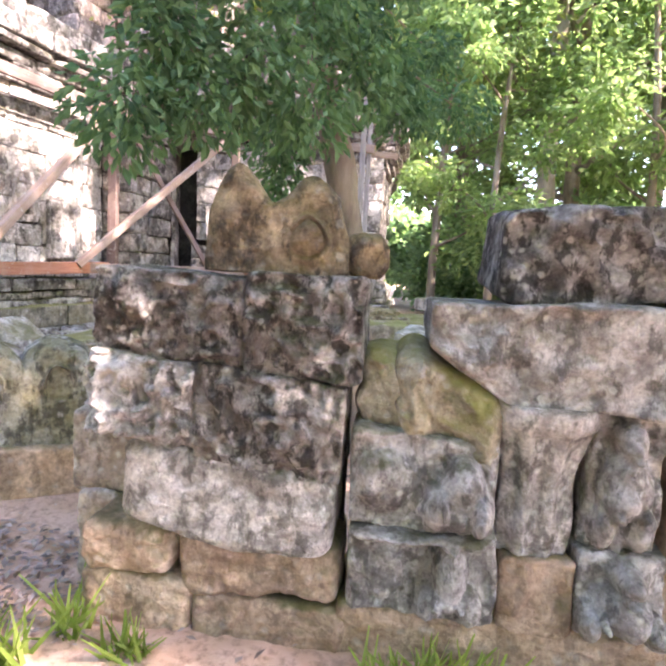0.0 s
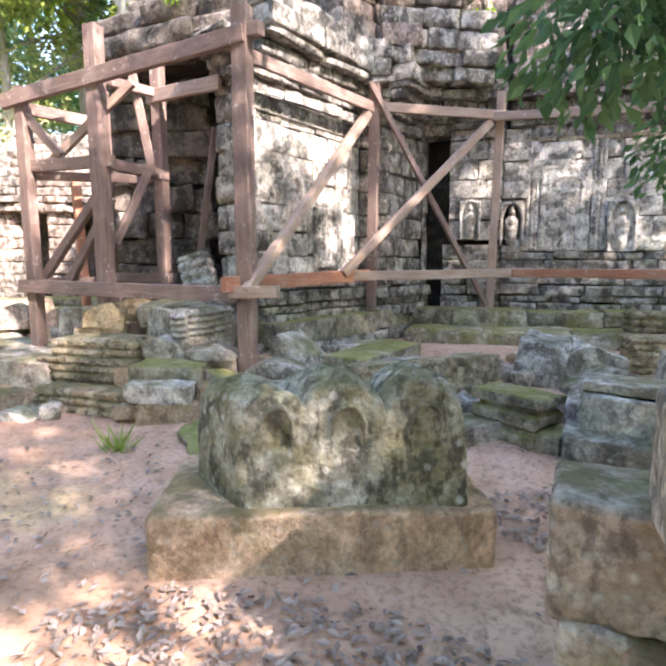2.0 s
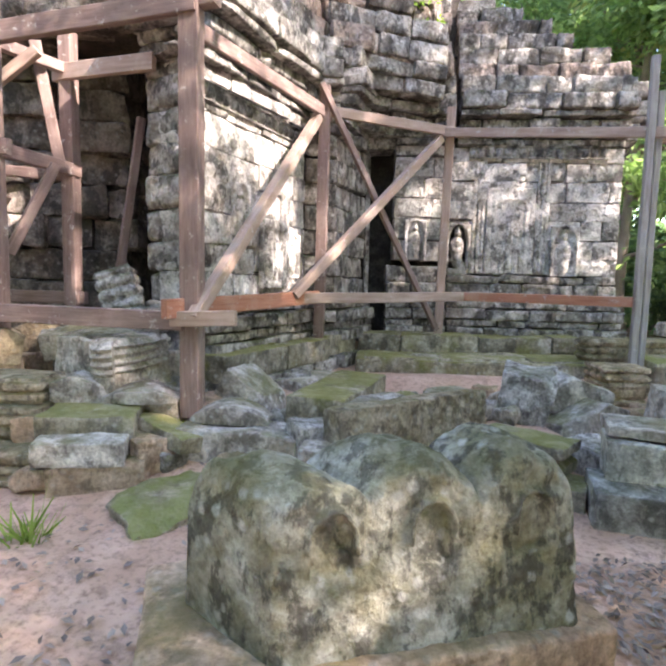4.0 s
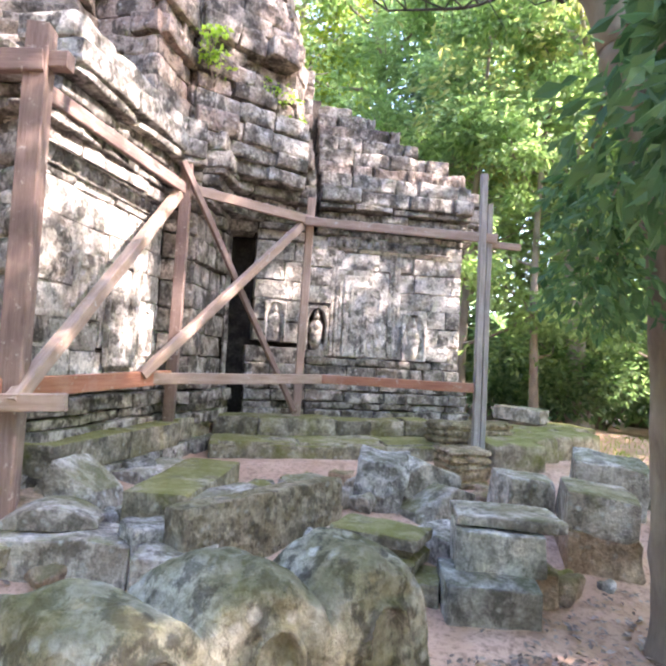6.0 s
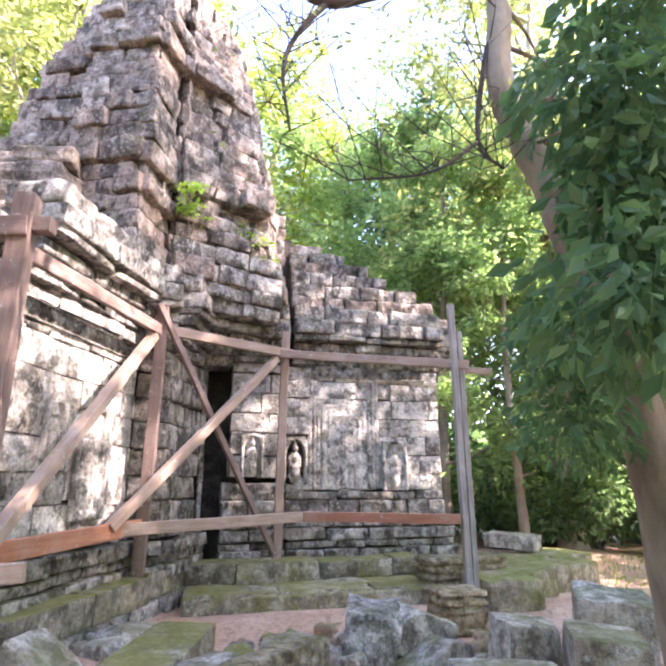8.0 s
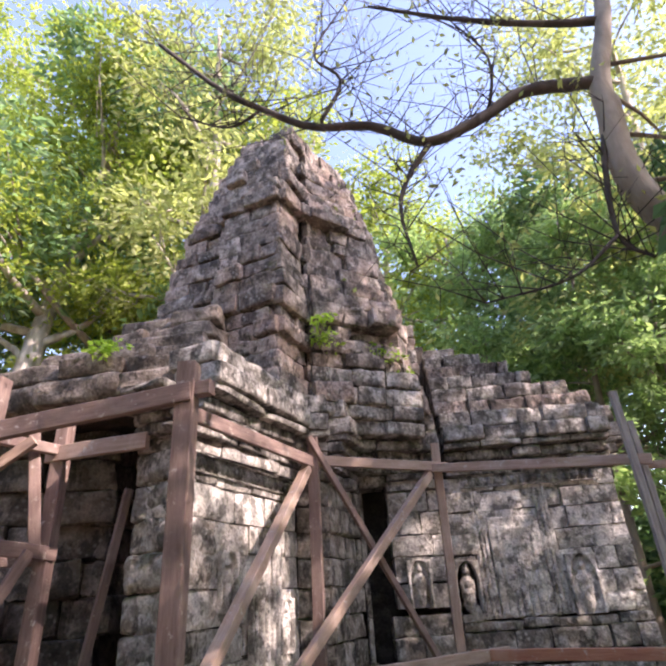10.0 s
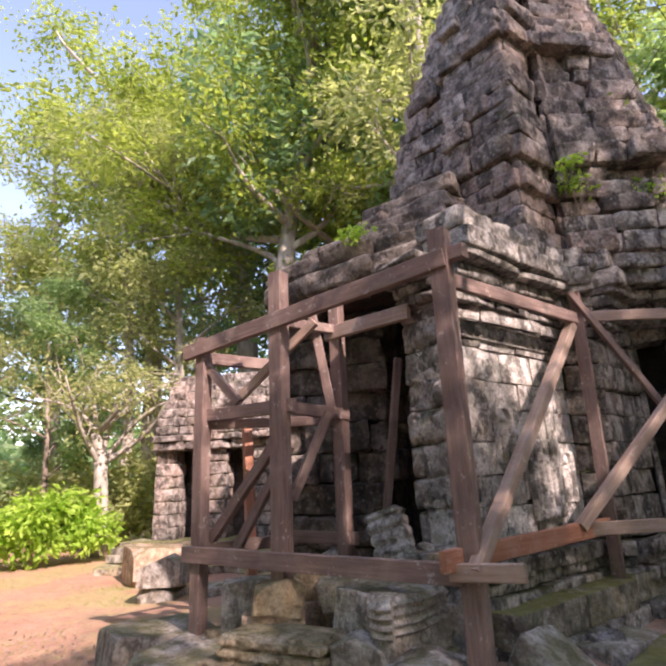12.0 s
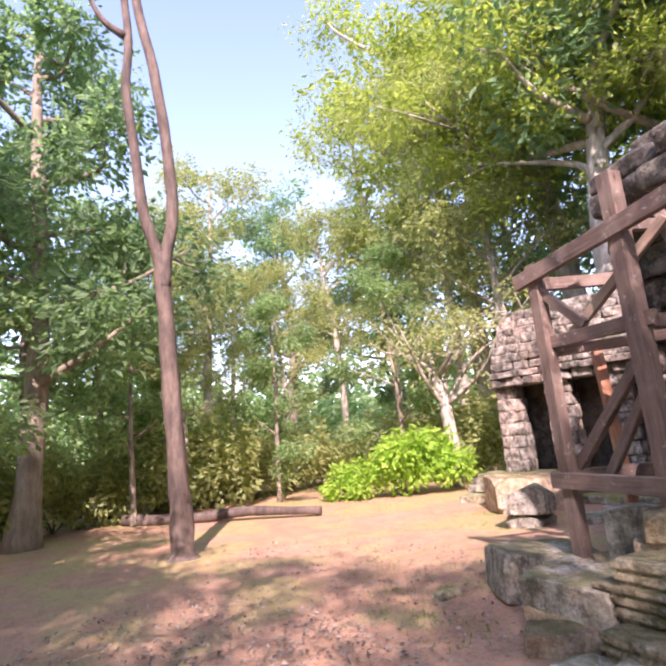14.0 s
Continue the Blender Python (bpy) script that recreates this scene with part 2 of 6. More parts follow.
PALE = stone("pale worn sandstone", (0.74, 0.715, 0.68), (0.36, 0.34, 0.315), 0.55, 0.9, 0.03, warmth=0.25, fine=1.4, carve=0.7, grain=12.0)
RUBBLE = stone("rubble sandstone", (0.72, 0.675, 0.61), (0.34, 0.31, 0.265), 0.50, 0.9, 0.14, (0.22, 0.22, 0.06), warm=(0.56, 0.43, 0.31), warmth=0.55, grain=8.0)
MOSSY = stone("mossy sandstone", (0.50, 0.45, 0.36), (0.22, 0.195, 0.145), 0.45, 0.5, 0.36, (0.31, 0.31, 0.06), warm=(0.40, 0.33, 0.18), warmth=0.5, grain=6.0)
EARTHY = stone("earth-stained sandstone", (0.60, 0.46, 0.34), (0.34, 0.24, 0.165), 0.35, 0.3, 0.18, warm=(0.56, 0.36, 0.24), warmth=0.7, grain=6.0)
TEAL = stone("blue-grey sandstone", (0.66, 0.66, 0.60), (0.33, 0.33, 0.29), 0.5, 0.8, 0.1, warm=(0.54, 0.41, 0.31), warmth=0.5, grain=8.0)
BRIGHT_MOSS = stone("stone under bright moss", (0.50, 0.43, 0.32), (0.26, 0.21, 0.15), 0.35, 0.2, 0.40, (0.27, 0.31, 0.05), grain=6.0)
STAINED = stone("olive-stained sandstone", (0.66, 0.57, 0.42), (0.36, 0.30, 0.20), 0.5, 0.4, 0.2, (0.24, 0.22, 0.07), warm=(0.62, 0.46, 0.30), warmth=0.6, carve=0.9, grain=9.0)
GOLD = stone("yellow sandstone", (0.52, 0.41, 0.26), (0.30, 0.22, 0.13), 0.2, 0.2, 0.2, warmth=0.4)
STELE = stone("ochre lichened sandstone", (0.46, 0.36, 0.22), (0.13, 0.10, 0.06), 0.75, 0.3, 0.2, (0.20, 0.17, 0.05), warmth=0.5, carve=0.8, grain=9.0)
LOBED = stone("green-stained sandstone", (0.52, 0.51, 0.46), (0.21, 0.20, 0.15), 0.66, 1.0, 0.10, (0.19, 0.18, 0.06), warm=(0.36, 0.33, 0.17), warmth=0.55, fine=0.9, carve=0.5, grain=9.0)
# weathered brown, with the porch's shade darkened into the colour
PORCH = stone("brown porch sandstone with painted shade", (0.36, 0.31, 0.27), (0.14, 0.12, 0.10), 0.7, 0.3, 0.0, warmth=0.4, carve=0.2, grain=4.0)
# near-black, so joints and openings get their shade from this colour
CORE = stone("near-black core with painted shade", (0.10, 0.09, 0.08), (0.04, 0.036, 0.03), 0.6, 0.0, 0.0)
TIMBER = timber("brown timber", (0.15, 0.095, 0.08), (0.28, 0.195, 0.165), (0.34, 0.265, 0.225))
TIMBER_PALE = timber("pale timber", (0.28, 0.19, 0.145), (0.46, 0.34, 0.27), (0.52, 0.42, 0.35))
TIMBER_RED = timber("reddish timber", (0.34, 0.13, 0.075), (0.50, 0.24, 0.15), (0.48, 0.33, 0.26))
TIMBER_GREY = timber("silver-grey weathered pole", (0.24, 0.22, 0.21), (0.42, 0.40, 0.38), (0.50, 0.48, 0.45))
PLINTH_STONE = stone("earth-stained plinth sandstone", (0.58, 0.44, 0.32), (0.32, 0.23, 0.155), 0.35, 0.3, 0.26, (0.20, 0.19, 0.07), warm=(0.60, 0.36, 0.23), warmth=0.7, grain=6.0)
BARK = bark("grey brown bark", (0.19, 0.15, 0.12), (0.38, 0.32, 0.26))
BARK_BROWN = bark("dark brown bark", (0.07, 0.05, 0.045), (0.20, 0.14, 0.118))
BARK_PALE = bark("pale bark", (0.30, 0.265, 0.22), (0.52, 0.47, 0.41))
BARK_DARK = bark("dark bark", (0.05, 0.045, 0.045), (0.12, 0.105, 0.10))
LEAF_NEAR = foliage("broad green leaves", (0.05, 0.13, 0.075), (0.16, 0.29, 0.15), 0.4)
LEAF_DEEP = foliage("deep green leaves", (0.11, 0.19, 0.115), (0.27, 0.39, 0.22), 0.6)
LEAF_MID = foliage("fresh green leaves", (0.15, 0.24, 0.12), (0.35, 0.47, 0.24), 0.6)
LEAF_SUN = foliage("yellow-green leaves", (0.18, 0.24, 0.05), (0.42, 0.47, 0.12), 0.55)
LEAF_DRY = foliage("olive dry leaves", (0.24, 0.27, 0.12), (0.46, 0.48, 0.23), 0.55)
LEAF_SHRUB = foliage("bright shrub leaves", (0.22, 0.38, 0.05), (0.44, 0.60, 0.12), 0.5)
LITTER = foliage("fallen dry leaves", (0.10, 0.07, 0.058), (0.42, 0.34, 0.30), 0.05)
GRASS = foliage("grass blades", (0.14, 0.22, 0.04), (0.30, 0.38, 0.10), 0.4)


def soil_material():
    m, n, l, bs = new_material("sandy red soil")
    geo = n.new("ShaderNodeNewGeometry")
    pos = geo.outputs["Position"]
    a, b, c = noise_node(n, l, pos, 0.35, 5), noise_node(n, l, pos, 2.2, 6, 0.6), noise_node(n, l, pos, 24, 6, 0.7)
    col = mix(n, l, ramp(n, l, b, 0.35, 0.65), (0.46, 0.29, 0.20), (0.62, 0.43, 0.33))
    col = mix(n, l, ramp(n, l, a, 0.48, 0.62, 0.6), col, (0.30, 0.17, 0.105))
    d = noise_node(n, l, pos, 0.55, 6, 0.6)
    sep = n.new("ShaderNodeSeparateXYZ")
    l.new(pos, sep.inputs[0])
    west = ramp(n, l, sep.outputs[0], -5.5, -10.0, 0.14)
    turf = ramp(n, l, math_node(n, l, "ADD", d, west), 0.60, 0.70, 0.5)
    col = mix(n, l, ramp(n, l, math_node(n, l, "ADD", sep.outputs[0], math_node(n, l, "MULTIPLY", a, 5.0)), -0.5, -4.5, 0.75), col, mix(n, l, b, (0.29, 0.14, 0.088), (0.52, 0.29, 0.195)))
    col = mix(n, l, turf, col, mix(n, l, c, (0.24, 0.25, 0.07), (0.42, 0.40, 0.15)))
    col = mix(n, l, ramp(n, l, c, 0.50, 0.66, 0.6), col, (0.16, 0.09, 0.06))
    e = noise_node(n, l, pos, 7.5, 7, 0.7)
    col = mix(n, l, ramp(n, l, e, 0.54, 0.62, 0.5), col, (0.20, 0.12, 0.085))
    l.new(col, bs.inputs["Base Color"])
    bs.inputs["Roughness"].default_value = 0.95
    l.new(bump(n, l, c, 0.5, 0.02, bump(n, l, b, 0.6, 0.06)), bs.inputs["Normal"])
    return m


SOIL = soil_material()


# ---- ground ----
def smoothstep(t):
    t = np.clip(t, 0, 1)
    return t * t * (3 - 2 * t)


def ground_z(x, y):
    x, y = np.asarray(x, float), np.asarray(y, float)
    z = 0.32 * smoothstep((y - 4.2) / 2.2) * smoothstep((x + 11) / 4) * smoothstep((9 - x) / 4)
    z = z + 0.12 * smoothstep((y - 7.0) / 0.5) * smoothstep((x + 4.6) / 0.8) * smoothstep((3.2 - x) / 1.5)
    z = z + 0.36 * np.exp(-((x + 4.7) ** 2 / 2.4 + (y - 6.1) ** 2 / 0.8))
    return z


def build_ground():
    edge = np.concatenate([-np.geomspace(900, 14, 14), np.linspace(-13, 7, 150), np.geomspace(8, 900, 14)])
    edge_y = np.concatenate([-np.geomspace(900, 6, 12), np.linspace(-4, 13, 130), np.geomspace(14, 900, 14)])
    X, Y = np.meshgrid(edge, edge_y)
    x, y = X.ravel(), Y.ravel()
    p = np.stack([x, y, np.zeros_like(x)], 1)
    near = smoothstep((40 - np.hypot(x, y)) / 20)
    z = ground_z(x, y) + near * (0.05 * (fbm(p * 0.9, 3) - 0.5) + 0.02 * (fbm(p * 5, 9) - 0.5))
    nx, ny = len(edge), len(edge_y)
    faces = [(j * nx + i, j * nx + i + 1, (j + 1) * nx + i + 1, (j + 1) * nx + i) for j in range(ny - 1) for i in range(nx - 1)]
    ob = new("ground", to_mesh("ground", np.stack([x, y, z], 1), faces, SOIL))
    tagged(ob, "sandy red soil with patches of short grass", "ground", kind="structure")


build_ground()


# ---- temple ----
WALL_V = np.array((0.313, 0.950))   # along the east wall, away from the path
WALL_U = np.array((0.950, -0.313))  # out of the east wall


def block_meshes(material, tag, n=5, r=0.03, rough=0.018, count=7, warp=0.012, smooth=True):
    out = []
    for k in range(count):
        v, f = block_verts(0.5, 0.4, 0.27, n, r, rough, 5.0, 40 + k * 3 + len(tag), warp)
        out.append(to_mesh("stone_block", v, f, material, smooth))
    return out


FACADE_BLOCKS = block_meshes(FACADE, "facade", n=6, r=0.012, rough=0.012, warp=0.008, smooth="crisp")
GREY_BLOCKS = block_meshes(GREY, "grey", n=7, r=0.028, rough=0.026, smooth="crisp")
TOWER_BLOCKS = block_meshes(TOWER, "tower", n=7, r=0.03, rough=0.03, warp=0.025, smooth="crisp")
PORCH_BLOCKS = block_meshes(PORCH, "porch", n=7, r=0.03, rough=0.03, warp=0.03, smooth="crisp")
ERODED_BLOCKS = block_meshes(GREY, "eroded", n=9, r=0.03, rough=0.05, warp=0.03, smooth="crisp")
MOSS_BLOCKS = block_meshes(MOSSY, "moss", n=8, r=0.018, rough=0.018, smooth="crisp")
BRIGHT_BLOCKS = block_meshes(BRIGHT_MOSS, "bright", n=8, r=0.03, rough=0.02, smooth="crisp")


def structure(name, label, category="wall"):
    ob = new(name)
    return tagged(ob, label, category, kind="structure")


def set_block(parent, meshes, p, along, z, w, h, depth, g, jitter=0.012, name="stone_block"):
    """One block whose outer face is centred on p; along is the wall's direction, its outside on the right."""
    me = meshes[int(g.integers(len(meshes)))]
    out = np.array((along[1], -along[0]))
    c = np.asarray(p) - out * (depth / 2 - g.normal() * jitter)
    ang = math.degrees(math.atan2(along[1], along[0])) + g.normal() * 1.2
    m = pose(c[0], c[1], z + g.normal() * 0.006, g.normal() * 0.8, g.normal() * 0.9, ang) @ Matrix.Diagonal((w / 0.5, depth / 0.4, h / 0.27, 1))
    return part(name, me, parent, m=m)


def course(parent, meshes, p0, p1, z, h, depth, g, out=0.0, width=0.5, gap=0.010, jitter=0.012):
    """A course of blocks along p0-p1, moved outwards by out."""
    p0, p1 = np.asarray(p0, float), np.asarray(p1, float)
    ln = np.linalg.norm(p1 - p0)
    a = (p1 - p0) / ln
    o = np.array((a[1], -a[0])) * out
    cuts = [0.0]
    while cuts[-1] < ln:
        cuts.append(cuts[-1] + width * (0.6 + 0.9 * g.random()))
    if ln - cuts[-2] < width * 0.35 and len(cuts) > 2:
        cuts.pop(-2)
    cuts[-1] = ln
    for s, e in zip(cuts, cuts[1:]):
        set_block(parent, meshes, p0 + a * (s + e) / 2 + o, a, z, e - s - gap, h - gap, depth, g, jitter)


def wall_run(parent, meshes, p0, p1, rows, g, depth=0.4, width=0.5, jitter=0.012, gap=0.010):
    """rows: (z, height, outset)."""
    for z, h, out in rows:
        course(parent, meshes, p0, p1, z, h, depth, g, out, width, gap, jitter)


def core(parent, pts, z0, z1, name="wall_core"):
    """A solid body behind the blocks, near-black to paint shade into the gaps."""
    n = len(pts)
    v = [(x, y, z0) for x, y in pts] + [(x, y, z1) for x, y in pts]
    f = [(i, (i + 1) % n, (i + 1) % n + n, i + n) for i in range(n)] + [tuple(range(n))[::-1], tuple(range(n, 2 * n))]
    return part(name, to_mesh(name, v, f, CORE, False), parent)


PLINTH = [(0.78, 0.14, 0.20), (0.92, 0.10, 0.13), (1.02, 0.16, 0.16), (1.18, 0.10, 0.08)]
BODY_Z = [(1.28, 0.30, 0.0), (1.58, 0.27, 0.0), (1.85, 0.29, 0.0), (2.14, 0.31, 0.0), (2.45, 0.27, 0.0), (2.72, 0.30, 0.0), (3.02, 0.28, 0.0), (3.30, 0.14, 0.03)]
CORNICE = [(3.44, 0.10, 0.08), (3.54, 0.09, 0.15), (3.63, 0.14, 0.20), (3.77, 0.09, 0.30), (3.86, 0.22, 0.34), (4.08, 0.24, 0.26)]

# plan corners of the facade
K0, K1, K2 = (-4.56, 6.08), (-4.06, 5.92), (-3.44, 7.86)
K3, K4 = (-3.06, 7.98), (-2.80, 9.05)
K5, K6, K7 = (-2.40, 9.12), (-1.62, 9.20), (0.74, 9.38)

g = np.random.default_rng(11)
wall_east = structure("wall_1", "carved sandstone temple wall with black stains and pale patches")
wall_run(wall_east, GREY_BLOCKS, K1, K2, PLINTH, g)
wall_run(wall_east, FACADE_BLOCKS, K1, K2, BODY_Z, g, 0.4, 0.75, 0.010, 0.006)
wall_run(wall_east, GREY_BLOCKS, K1, K2, CORNICE, g, 0.55, 0.7)
core(wall_east, [(-4.35, 6.25), (-4.1, 6.15), (-3.6, 7.75), (-4.1, 8.6), (-4.9, 8.3)], 0.6, 4.2)

wall_jamb = structure("wall_2", "weathered doorway jamb of rough grey sandstone")
wall_run(wall_jamb, ERODED_BLOCKS, K0, K1, [(z, h, o) for z, h, o in BODY_Z], g, 0.5, 0.7, 0.03, 0.0)
wall_run(wall_jamb, ERODED_BLOCKS, K0, K1, [(0.78, 0.26, 0.05), (1.04, 0.24, 0.03)], g, 0.5, 0.7, 0.03, 0.0)
wall_run(wall_jamb, ERODED_BLOCKS, K0, K1, CORNICE[:4], g, 0.5, 0.7, 0.03, 0.0)

wall_recess = structure("wall_3", "recessed temple corner with stacked sandstone mouldings")
wall_run(wall_recess, GREY_BLOCKS, K2, K3, PLINTH + BODY_Z + CORNICE, g, 0.4, 0.4, 0.03)
wall_run(wall_recess, GREY_BLOCKS, K3, K4, PLINTH + BODY_Z + CORNICE, g, 0.35, 0.45, 0.03)
wall_run(wall_recess, GREY_BLOCKS, K4, (-2.72, 9.06), [(0.78, 0.5, 0.1), (1.28, 0.5, 0.05), (1.78, 0.5, 0.0), (2.28, 0.5, 0.0), (2.78, 0.6, 0.0)], g, 0.4, 0.5)
wall_run(wall_recess, GREY_BLOCKS, K4, K5, [(3.38, 0.26, 0.02)] + CORNICE[1:], g, 0.6, 0.5, 0.03)
wall_run(wall_recess, GREY_BLOCKS, (-2.48, 9.1), K6, PLINTH + [(1.28, 0.25, 0.0), (1.53, 0.25, 0.0)], g, 0.4, 0.4, 0.03)
wall_run(wall_recess, FACADE_BLOCKS, K5, K6, BODY_Z[2:], g, 0.4, 0.4, 0.02)
wall_run(wall_recess, GREY_BLOCKS, K5, K6, CORNICE, g, 0.5, 0.45, 0.05)

wall_north = structure("wall_4", "pale grey carved sandstone wall with a false door")
wall_run(wall_north, GREY_BLOCKS, K6, K7, PLINTH, g)
wall_run(wall_north, GREY_BLOCKS, K6, K7, [(1.28, 0.26, 0.04), (1.54, 0.12, 0.02)], g)
wall_run(wall_north, FACADE_BLOCKS, K6, K7, [(1.66, 0.24, 0), (1.90, 0.26, 0), (2.16, 0.27, 0), (2.43, 0.26, 0), (2.69, 0.28, 0), (2.97, 0.26, 0), (3.23, 0.21, 0.02)], g, 0.4, 0.44, 0.014, 0.008)
wall_run(wall_north, GREY_BLOCKS, (-1.55, 9.205), K7, CORNICE, g, 0.5, 0.5, 0.02)
K8 = (1.1, 11.6)
wall_run(wall_north, GREY_BLOCKS, K7, K8, PLINTH + BODY_Z + CORNICE, g, 0.4, 0.8)
core(wall_north, [(-2.2, 9.45), (-1.6, 9.5), (0.5, 9.65), (0.85, 11.6), (-2.6, 11.8), (-3.4, 9.6)], 0.6, 4.2)
# the stepped roof over the north wing: each course stops further from the end
for k, (z, h, x1, back) in enumerate(((4.32, 0.26, 0.74, 0.02), (4.58, 0.25, 0.50, 0.10), (4.83, 0.24, 0.02, 0.20), (5.07, 0.25, -0.25, 0.32),
                                      (5.32, 0.23, -0.62, 0.46), (5.55, 0.22, -1.02, 0.62))):
    course(wall_north, GREY_BLOCKS if k % 3 else TOWER_BLOCKS, (-1.57, 9.2 + back + 0.03 * k), (x1, 9.32 + back), z, h, 0.55, g, 0, 0.44, 0.018, jitter=0.03)
core(wall_north, [(-2.9, 9.7), (0.3, 9.7), (0.3, 11.4), (-2.9, 11.4)], 4.2, 4.85)
core(wall_north, [(-2.9, 9.95), (-0.8, 9.95), (-0.8, 11.3), (-2.9, 11.3)], 4.8, 5.4)
core(wall_north, [(-2.95, 10.3), (-1.5, 10.3), (-1.5, 11.2), (-2.95, 11.2)], 5.35, 6.0)


# the roof stones that climb from the corner to the tower
for k in range(7):
    z, q = 4.30 + 0.25 * k, 0.07 * k
    course(wall_recess, GREY_BLOCKS, (-3.08 - q, 7.95 + q), (-2.72 - q, 9.0 + q), z, 0.25, 0.55, g, 0.12, 0.45, jitter=0.05)
    course(wall_recess, TOWER_BLOCKS if k % 2 else GREY_BLOCKS, (-2.72 - q, 9.0 + q), (-1.7, 9.18 + q), z, 0.25, 0.6, g, 0.10, 0.42, jitter=0.05)
core(wall_recess, [(-3.4, 8.2), (-2.9, 9.2), (-1.8, 9.45), (-1.8, 10.5), (-3.8, 10.2)], 4.1, 6.0)


# corbels that carry the tower across the recessed corner
for z, h, out in ((3.52, 0.13, -0.42), (3.65, 0.14, -0.30), (3.79, 0.13, -0.16), (3.92, 0.20, -0.02), (4.12, 0.20, 0.08), (4.32, 0.26, 0.10), (4.58, 0.26, 0.06)):
    course(wall_recess, GREY_BLOCKS, (-3.22, 7.95), (-1.78, 8.74), z, h, 0.6, g, out, 0.5, 0.012, jitter=0.04)


# tower: a cross-shaped plan that narrows upwards in a curve
TOWER_C = np.array((-3.69, 8.65))
EAST_REACH = ((4.3, 1.70), (5.4, 1.63), (6.2, 1.48), (7.1, 1.31), (8.1, 1.09), (8.8, 0.90), (9.3, 0.72))
WEST_REACH = ((4.3, 1.95), (5.5, 1.85), (6.3, 1.66), (7.0, 1.42), (7.8, 1.15), (8.5, 0.94), (9.3, 0.72))
SOUTH_REACH = ((4.3, 1.24), (6.4, 1.18), (7.4, 1.08), (8.4, 0.88), (9.3, 0.62))


def tower_plan(z):
    e, w, f = (float(np.interp(z, *zip(*r))) for r in (EAST_REACH, WEST_REACH, SOUTH_REACH))
    b = min(0.60, e * 0.7)
    q = [(b, -f), (b, -0.42 * f), (b + 0.10, -0.42 * f), (e, 0.55), (e, 1.0), (b, 1.0), (b, 1.2), (-b, 1.2), (-b, 1.0), (-w, 1.0), (-w, 0.26 - f), (-0.42, 0.26 - f), (-0.42, -f)]
    return [TOWER_C + p * WALL_U + r * WALL_V for p, r in q]


def build_tower():
    tower = structure("tower", "ruined stepped sandstone temple tower with loose blocks", "tower")
    gg = np.random.default_rng(23)
    z, k, back = 4.3, 0, []
    while z < 9.1:
        hh = 0.19 + 0.14 * gg.random()
        lip = (0.03, -0.03, 0.0, 0.02, -0.04, 0.10, 0.05)[k % 7]
        pts = tower_plan(z)
        for i in range(len(pts)):
            p0, p1 = pts[i], pts[(i + 1) % len(pts)]
            ln = np.linalg.norm(p1 - p0)
            a = (p1 - p0) / ln
            o = np.array((a[1], -a[0]))
            mid = (p0 + p1) / 2
            if z > 8.85 and gg.random() < 0.25:
                continue
            facing = o @ (np.array((-2.2, 1.5)) - mid) > 0
            if facing:
                course(tower, TOWER_BLOCKS, p0, p1, z, hh, 0.45, gg, lip, 0.55, 0.010, jitter=0.045)
            else:
                v, f = block_verts(ln, 0.45, hh, 2, 0.03, 0.0, 4, k)
                c = mid - o * (0.22 - lip)
                m = pose(c[0], c[1], z, 0, 0, math.degrees(math.atan2(a[1], a[0])))
                back.append(([m @ Vector(q) for q in v], f))
        core(tower, [TOWER_C + (p - TOWER_C) * 0.8 for p in pts], z - 0.02, z + hh + 0.02)
        z += hh
        k += 1
    v, f = join(*back)
    tagged(part("far_side_blocks", to_mesh("far_side_blocks", v, f, TOWER, False), tower), kind="stuff")


build_tower()

# porch on the west side: dark doorway, inner wall and roof slabs
wall_porch = structure("wall_5", "porch wall of stacked brown sandstone blocks, shade darkened into them")
P0, P1 = (-6.75, 6.75), (-5.42, 7.30)
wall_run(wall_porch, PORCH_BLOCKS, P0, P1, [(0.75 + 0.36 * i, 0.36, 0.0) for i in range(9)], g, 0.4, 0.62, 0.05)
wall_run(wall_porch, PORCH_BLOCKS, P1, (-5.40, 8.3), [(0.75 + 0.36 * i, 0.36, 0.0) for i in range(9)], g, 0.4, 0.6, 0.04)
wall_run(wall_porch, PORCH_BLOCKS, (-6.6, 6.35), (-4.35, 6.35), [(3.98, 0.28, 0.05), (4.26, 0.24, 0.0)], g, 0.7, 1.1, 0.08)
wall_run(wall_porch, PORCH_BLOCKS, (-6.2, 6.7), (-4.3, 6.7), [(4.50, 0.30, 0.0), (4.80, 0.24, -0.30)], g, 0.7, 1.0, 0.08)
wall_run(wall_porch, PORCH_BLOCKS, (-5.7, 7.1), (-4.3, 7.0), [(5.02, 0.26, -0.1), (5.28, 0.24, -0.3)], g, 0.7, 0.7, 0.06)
# near-black bodies paint the dark inside of the doorway
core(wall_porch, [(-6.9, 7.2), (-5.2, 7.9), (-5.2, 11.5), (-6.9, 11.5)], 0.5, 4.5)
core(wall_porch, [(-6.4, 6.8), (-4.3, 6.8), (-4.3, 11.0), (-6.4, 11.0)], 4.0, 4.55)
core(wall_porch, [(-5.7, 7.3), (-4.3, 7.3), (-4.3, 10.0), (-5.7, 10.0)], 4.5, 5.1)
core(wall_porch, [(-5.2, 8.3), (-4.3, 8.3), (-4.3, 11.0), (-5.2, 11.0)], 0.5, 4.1)

